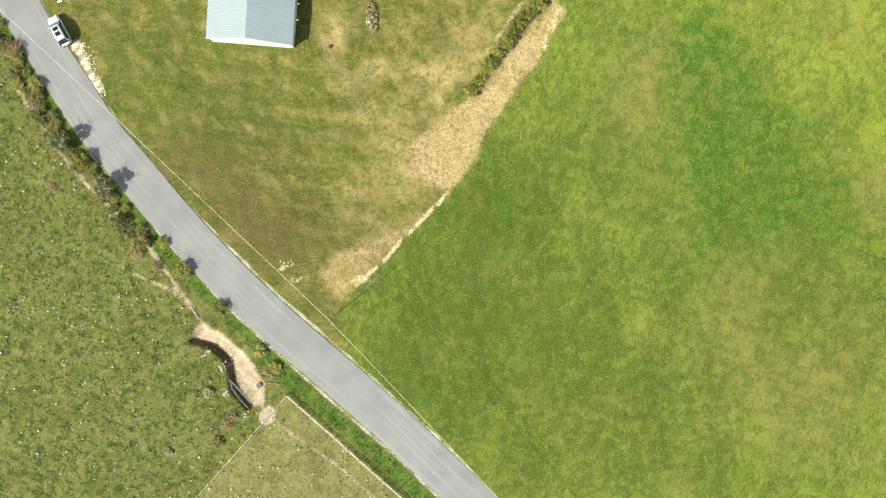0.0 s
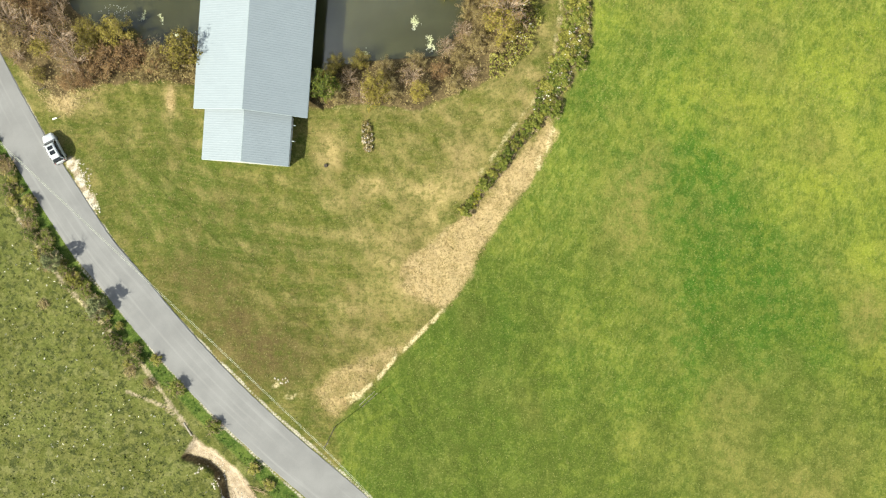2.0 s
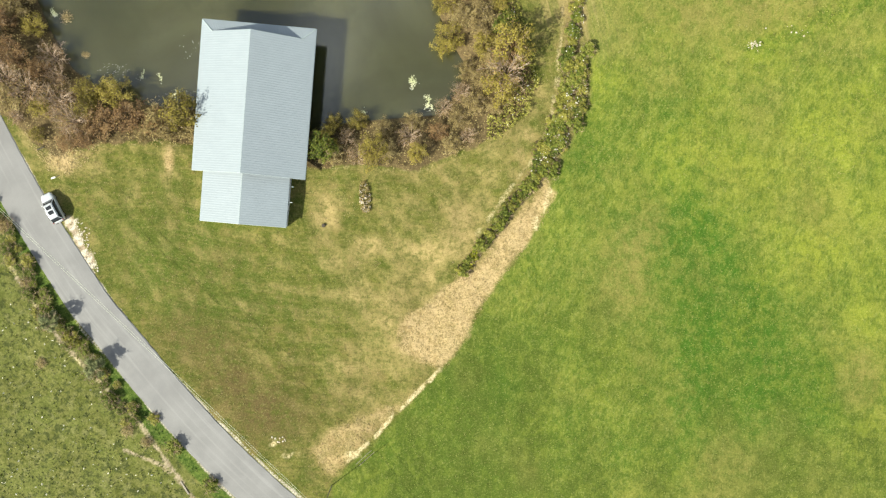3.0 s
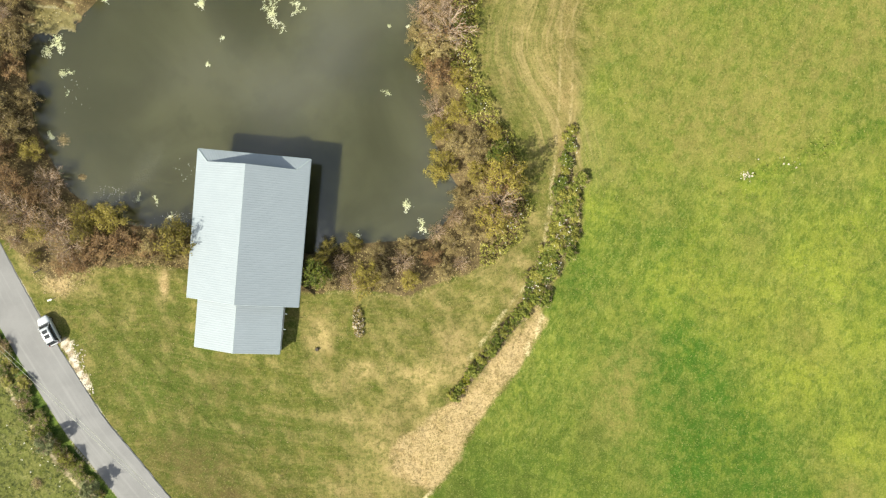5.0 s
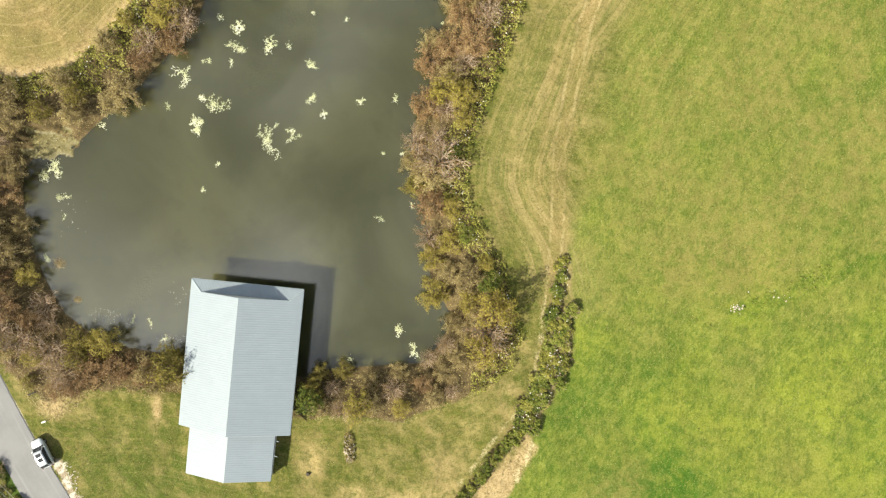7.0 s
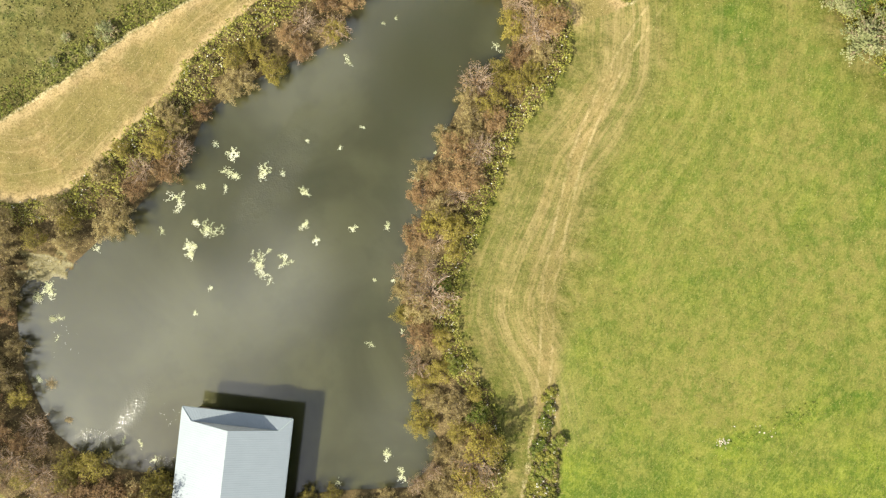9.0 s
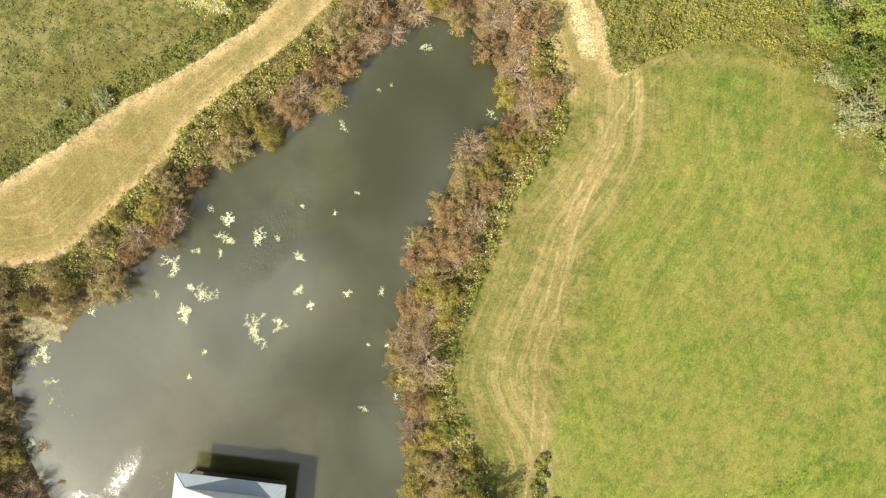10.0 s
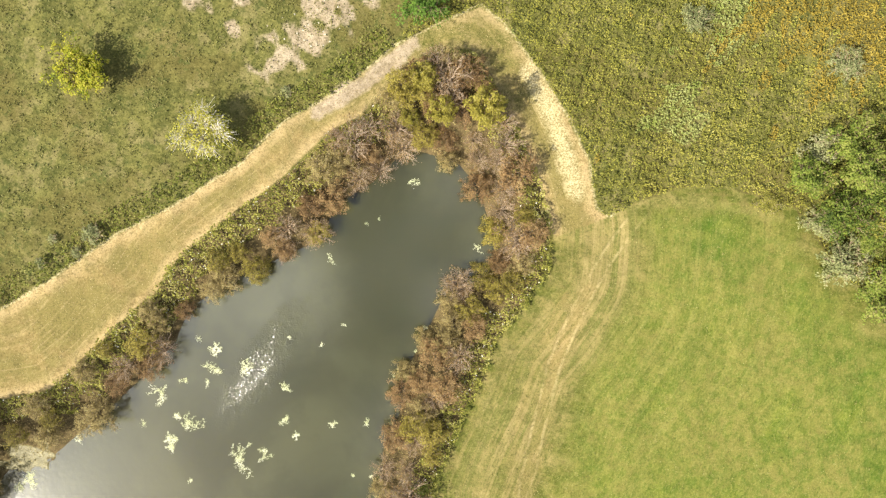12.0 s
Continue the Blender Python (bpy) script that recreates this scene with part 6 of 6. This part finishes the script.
    for s in (-1, 1):
        part("roof_rail", rod((s * 0.63, -1.6, 1.56), (s * 0.62, 0.2, 1.60), 0.022), black, car)
        part("pillar", rod((s * 0.80, 1.0, 1.0), (s * 0.62, 0.33, 1.52), 0.035), paint, car)
        part("pillar", rod((s * 0.80, -2.0, 1.0), (s * 0.60, -1.72, 1.46), 0.045), paint, car)
        part("mirror", box(0.2, 0.10, 0.13, s * 0.98, 0.72, 0.95, 0.03), paint, car)
        part("headlight", box(0.34, 0.16, 0.12, s * 0.52, 2.03, 0.62, 0.03, Matrix.Rotation(s * -0.35, 4, "Z")), lamp, car, "clear headlight")
        part("tail_light", box(0.12, 0.10, 0.26, s * 0.70, -2.12, 0.72, 0.02), red, car, "red tail light")
        for y in (-1.36, 1.38):
            tyre = part("wheel", rod((s * 0.66, y, 0.33), (s * 0.87, y, 0.33), 0.33, sides=20), rubber, car)
            part("rim", rod((s * 0.85, y, 0.33), (s * 0.885, y, 0.33), 0.21, sides=16), alloy, tyre, "alloy rim")
    part("front_bumper", box(1.35, 0.16, 0.22, 0, 2.16, 0.34, 0.05), black, car)
    part("rear_bumper", box(1.40, 0.16, 0.24, 0, -2.18, 0.36, 0.05), black, car)
    part("grille", box(0.7, 0.06, 0.14, 0, 2.20, 0.58, 0.02), black, car)
    part("rear_plate", box(0.5, 0.02, 0.11, 0, -2.27, 0.55), lamp, car, "blank pale plate")


build_car()


def build_power_line():
    px, py = -12.05, -11.1
    z = z_at(px, py)
    pole = thing("power_pole", "weathered wooden power pole between lane and field", "power pole", pose(px, py, z))
    part("shaft", rod((0, 0, -0.6), (0, 0, 8.3), 0.07, 0.035, 12), GREY_TIMBER, pole)
    part("crossarm", box(0.09, 0.8, 0.09, 0, 0, 7.0, 0.01, Matrix.Rotation(radians(-43), 4, "Z")), GREY_TIMBER, pole)
    ends = []
    for o, h in ((0.0, 8.3), (-0.32, 7.1)):
        e = Vector((0.68 * o, 0.73 * o, h))
        part("insulator", rod(e, e + Vector((0, 0, 0.16)), 0.05, 0.035), PORCELAIN, pole, "pale insulator")
        ends.append(e + Vector((px, py, z + 0.16)))
    for far in ((-90.5, 60.5, 8.3), (29.5, -54.4, 8.6)):
        for k, e in enumerate(ends):
            f = Vector(far) + e - ends[0]
            cu = bpy.data.curves.new("wire", "CURVE")
            cu.dimensions, cu.bevel_depth, cu.bevel_resolution = "3D", 0.017, 1
            sp = cu.splines.new("POLY")
            sp.points.add(24)
            for j in range(25):
                s = j / 24
                p = e.lerp(f, s)
                sp.points[j].co = (p.x, p.y, p.z - 4 * 0.7 * s * (1 - s), 1)
            cu.materials.append(CABLE)
            tagged(new("power_wire", cu), "pale overhead power wire sagging along the lane", "power line", "overhead wires")
    for (fx, fy) in ((-90.5, 60.5), (29.5, -54.4)):
        copy_thing(pole, pose(fx, fy, z_at(fx, fy)))


build_power_line()


def build_fences():
    """Post and rail fence round the corner of the lower paddock."""
    fence = thing("paddock_fence", "bleached post-and-rail fence at the paddock corner", "fence", pose(0, 0, 0))
    rng = random.Random(9)
    for a, b, rails in (((-19.5, -23.2), (8, -47.2), 2), ((-19.5, -23.2), (-41, -48.5), 1)):
        length = math.hypot(b[0] - a[0], b[1] - a[1])
        n = round(length / 2.3)
        pts = [Vector((a[0] + (b[0] - a[0]) * k / n, a[1] + (b[1] - a[1]) * k / n, 0)) for k in range(n + 1)]
        for p in pts:
            p.z = z_at(p.x, p.y)
        for k, p in enumerate(pts):
            if k or rails == 2:
                part("post", rod(p - Vector((0, 0, 0.3)), p + Vector((rng.uniform(-0.04, 0.04), rng.uniform(-0.04, 0.04), 0.8)), 0.075, 0.065), PALE_RAIL, fence)
        for p, q in zip(pts, pts[1:]):
            for h in ((0.62, 0.34) if rails == 2 else (0.6,)):
                d = (q - p).normalized()
                side = Vector((-d.y, d.x, 0)) * 0.09
                part("rail", rod(p + side + Vector((0, 0, h)), q + side + Vector((0, 0, h + rng.uniform(-0.03, 0.03))), 0.05 if rails == 2 else 0.035, sides=5), PALE_RAIL, fence)


build_fences()


def build_pit_things():
    rng = random.Random(12)
    wall = thing("retaining_boards", "dark weathered boards holding the edge of the hollow", "retaining wall", pose(0, 0, 0))
    line = [(-33.0, -15.9), (-31.2, -16.2), (-29.6, -17.1), (-28.1, -18.6), (-27.7, -20.8), (-27.2, -22.5), (-26.1, -24.0), (-24.9, -25.3)]
    for a, b in zip(line[3:], line[4:]):
        d = Vector((b[0] - a[0], b[1] - a[1], 0))
        turn = Matrix.Rotation(math.atan2(d.y, d.x), 4, "Z")
        m = ((a[0] + b[0]) / 2, (a[1] + b[1]) / 2)
        z = z_at(m[0] - 0.6, m[1] - 0.6)
        for h in (0.0, 0.28):
            part("board", box(d.length + 0.05, 0.08, 0.25, m[0], m[1], z - 0.78 + h, 0.012, turn), GREY_TIMBER, wall)
        part("stake", rod((a[0], a[1], z - 1.0), (a[0], a[1], z + 0.05), 0.05), GREY_TIMBER, wall)
    hurdle = thing("metal_hurdle", "leaning galvanised metal hurdle in the hollow", "gate", pose(-26.1, -22.9, z_at(-25.7, -22.5) + 0.05, 76, 0, -47))
    for h in (0.05, 0.35, 0.65, 0.95):
        part("rail", rod((-2.3, h, 0), (2.3, h, 0), 0.03), STEEL, hurdle)
    for x in (-2.3, -0.8, 0.8, 2.3):
        part("upright", rod((x, 0.05, 0), (x, 0.95, 0), 0.03), STEEL, hurdle)
    bucket = thing("feed_bucket", "dark plastic feed bucket in the sandy hollow", "bucket", pose(-23.3, -21.9, z_at(-23.3, -21.9)))
    dark = plain("dark_blue_plastic", (0.05, 0.06, 0.09), 0.5, 0, 0.4, 0.1)
    part("shell", rod((0, 0, 0), (0, 0, 0.42), 0.26, 0.34, 16), dark, bucket)
    part("rim", rod((0, 0, 0.40), (0, 0, 0.45), 0.37, 0.37, 16), dark, bucket)
    part("handle", rod((-0.36, 0, 0.44), (0.36, 0, 0.62), 0.015), STEEL, bucket)
    board = thing("plank", "grey weathered plank lying beside the trodden path", "plank", pose(-32.3, -11.8, z_at(-32.3, -11.8) + 0.02, 0, 0, -58))
    part("plank_board", box(2.1, 0.22, 0.06, 0, 0, 0, 0.01), GREY_TIMBER, board)
    for k in range(7):
        x, y = rng.uniform(-23.6, -21.0), rng.uniform(-21.8, -19.4)
        a = rng.uniform(-70, 10)
        br = thing("fallen_branch", "bare fallen branch beside the sandy hollow", "branch", pose(x, y, z_at(x, y) + 0.06, 0, 0, a), "fallen branches")
        part("limb", twigs([(-0.9, 0, 0), (0, 0.1, 0.12)], [(0, 0.1, 0.12), (0.9, 0, 0.1)], np.array([0.05, 0.04]), np.array([0.04, 0.02])), BARK, br)
        part("twig", twigs([(0, 0.1, 0.12), (0.4, 0.05, 0.1)], [(0.5, 0.6, 0.3), (0.8, -0.4, 0.25)], np.array([0.03, 0.025]), np.array([0.01, 0.01])), BARK, br)


build_pit_things()


def stone_mesh(seed, material):
    rng = np.random.RandomState(seed)
    bm = bmesh.new()
    bmesh.ops.create_icosphere(bm, subdivisions=1, radius=1)
    for v in bm.verts:
        v.co *= rng.uniform(0.72, 1.15)
        v.co.z *= 0.62
    me = bpy.data.meshes.new("stone")
    bm.to_mesh(me)
    bm.free()
    me.materials.append(material)
    return me


def build_stones():
    rng = np.random.RandomState(45)
    shapes = [stone_mesh(400 + k, STONE if k % 2 else GRAVEL) for k in range(5)]
    # long heap of rubble and cuttings on the lawn
    heap = thing("rubble_heap", "long heap of pale rubble and dry cuttings on the lawn", "rubble heap", pose(-8.4, 28.9, z_at(-8.4, 28.9), 0, 0, 6))
    for k in range(110):
        y = rng.uniform(-2.0, 2.1)
        w = 0.75 * math.sqrt(max(0.05, 1 - (y / 2.3) ** 2))
        x = rng.uniform(-w, w)
        if y > 0.2 and rng.uniform() < 0.6:
            continue
        ob = new("stone", shapes[k % 5])
        ob.parent = heap
        s = rng.uniform(0.07, 0.19)
        ob.matrix_basis = pose(x, y, 0.35 * (1 - (x / 0.9) ** 2) * rng.uniform(0.2, 1), rng.uniform(0, 360), rng.uniform(-30, 30), rng.uniform(0, 360)) @ Matrix.Diagonal((s, s, s, 1))
    k = 420
    y = rng.uniform(-2.1, 2.2, k)
    w = 0.8 * np.sqrt(np.maximum(0.05, 1 - (y / 2.4) ** 2))
    x = rng.uniform(-1, 1, k) * w
    c = np.stack([x, y, 0.55 * (1 - (x / 0.95) ** 2) * rng.uniform(0.3, 1, k)], 1)
    part("cuttings", leaves(c, rng.uniform(0.06, 0.17, k), rng, 0.4, 2.2), OCHRE, heap, "dry brown cuttings")
    # loose roadside stones behind the car, and other scattered stones
    spots = [(-48.0 + 0.044 * j + rng.normal(0, 0.45), 23.9 - 0.094 * j + rng.normal(0, 0.45)) for j in range(70)]
    spots += [(rng.normal(-47.2, 0.55), rng.normal(22.6, 0.9)) for _ in range(25)]
    spots += [(rng.normal(-19.3, 0.5), rng.normal(-4.9, 0.35)) for _ in range(14)]
    spots += [(43.8 + rng.normal(0, 0.42), 50.9 + rng.normal(0, 0.3)) for _ in range(34)]
    spots += [(48.5 + rng.normal(0, 1.6), 52.7 + rng.normal(0, 0.6)) for _ in range(8)]
    spots += [(p[0] + rng.normal(-0.5, 0.35), p[1] + rng.normal(-0.5, 0.35)) for p in PIT_FACE[1:] for _ in range(16)]
    spots += [(-29.0 + 6.0 * s + rng.normal(0, 0.7), -15.6 - 7.4 * s + rng.normal(0, 0.7)) for s in np.linspace(0, 1, 40)]
    spots += [(rng.normal(-22.2, 0.8), rng.normal(-26.2, 0.6)) for _ in range(16)]
    spots += [(rng.normal(-16, 2.4), rng.normal(131, 2.2)) for _ in range(40)]
    for j, (x, y) in enumerate(spots):
        s = rng.uniform(0.045, 0.13)
        ob = new("stone", shapes[j % 5])
        ob.matrix_basis = pose(x, y, z_at(x, y) + 0.2 * s, 0, 0, rng.uniform(0, 360)) @ Matrix.Diagonal((s * 1.4, s, s, 1))
        tagged(ob, "pale loose stone lying on the ground", "stone", "loose stones")
    v = thing("marker_board", "white marker board lying beside the lane", "board", pose(-51.0, 30.5, z_at(-51.0, 30.5) + 0.03, 3, 0, 20))
    part("panel", box(0.6, 0.2, 0.05, -0.2, 0, 0, 0.01), WHITE_BOARD, v)
    part("stake", rod((0.1, 0, 0), (0.75, 0.05, 0.02), 0.05, 0.04, 8), TIMBER, v, "dark wooden stake")
    for x, y, a in ((-56.1, 38.7, 12), (-52.8, 34.4, 25)):
        lg = thing("log", "short dark log lying by the lane", "log", pose(x, y, z_at(x, y) + 0.10, 0, 0, a), "logs by the lane")
        part("trunk_piece", rod((-0.5, 0, 0), (0.5, 0, 0.03), 0.10, 0.08, 10), TIMBER, lg)
        part("branch_stub", rod((0.2, 0, 0.03), (0.35, 0.25, 0.12), 0.04, 0.025, 8), TIMBER, lg)
    for o in (0.0, 0.38):
        lg = thing("timber_pole", "long thin weathered pole lying on the grass", "pole", pose(-7.7 + o, -7.0 - 0.6 * o, z_at(-7.7, -7.0) + 0.05, 0, 0, 44), "poles lying by the field")
        part("shaft", rod((-1.45, 0, 0), (1.45, 0, 0.02), 0.035, 0.025, 8), GREY_TIMBER, lg)
    st = thing("stump", "low dark tree stump ringed by dead grass", "stump", pose(-14.0, 24.9, z_at(-14.0, 24.9)))
    part("stump_wood", rod((0, 0, -0.05), (0, 0, 0.22), 0.28, 0.22, 12), TIMBER, st)
    part("root", rod((0.15, 0, 0.05), (0.55, 0.2, 0.0), 0.07, 0.03, 8), TIMBER, st)


build_stones()

# dry stalks lying over the straw strip and the roadside edge
leaf_carpet("cut_stalks", "pale cut stalks lying at the corner of the lawn", DRY_LOWER, 14, 0.01, 0.12, 0.10, STRAWS, 422, hump=1.5, category="straw", upward=2.0)
leaf_carpet("cut_stalks", "pale cut stalks lying on the dry strip", DRY_STRIP, 20, 0.01, 0.12, 0.10, STRAWS, 421, hump=1.5, category="straw", upward=2.0)
leaf_carpet("cut_stalks", "pale dead stalks at the foot of the thicket", [(-55.5, 39), (-52.5, 36), (-48, 34.8), (-44.5, 35.2), (-46, 33), (-49, 30.8), (-52, 31.5), (-54.5, 35)], 22, 0.01, 0.25, 0.12, STRAWS, 423, hump=1.3, category="straw", upward=1.5)
leaf_carpet("path_stalks", "pale cut stalks lying on the straw path", PATH_OUTER + [(20, 106)] + THICKET[25:], 7, 0.01, 0.07, 0.09, STRAWS, 431, hump=1.5, category="straw", upward=2.5)
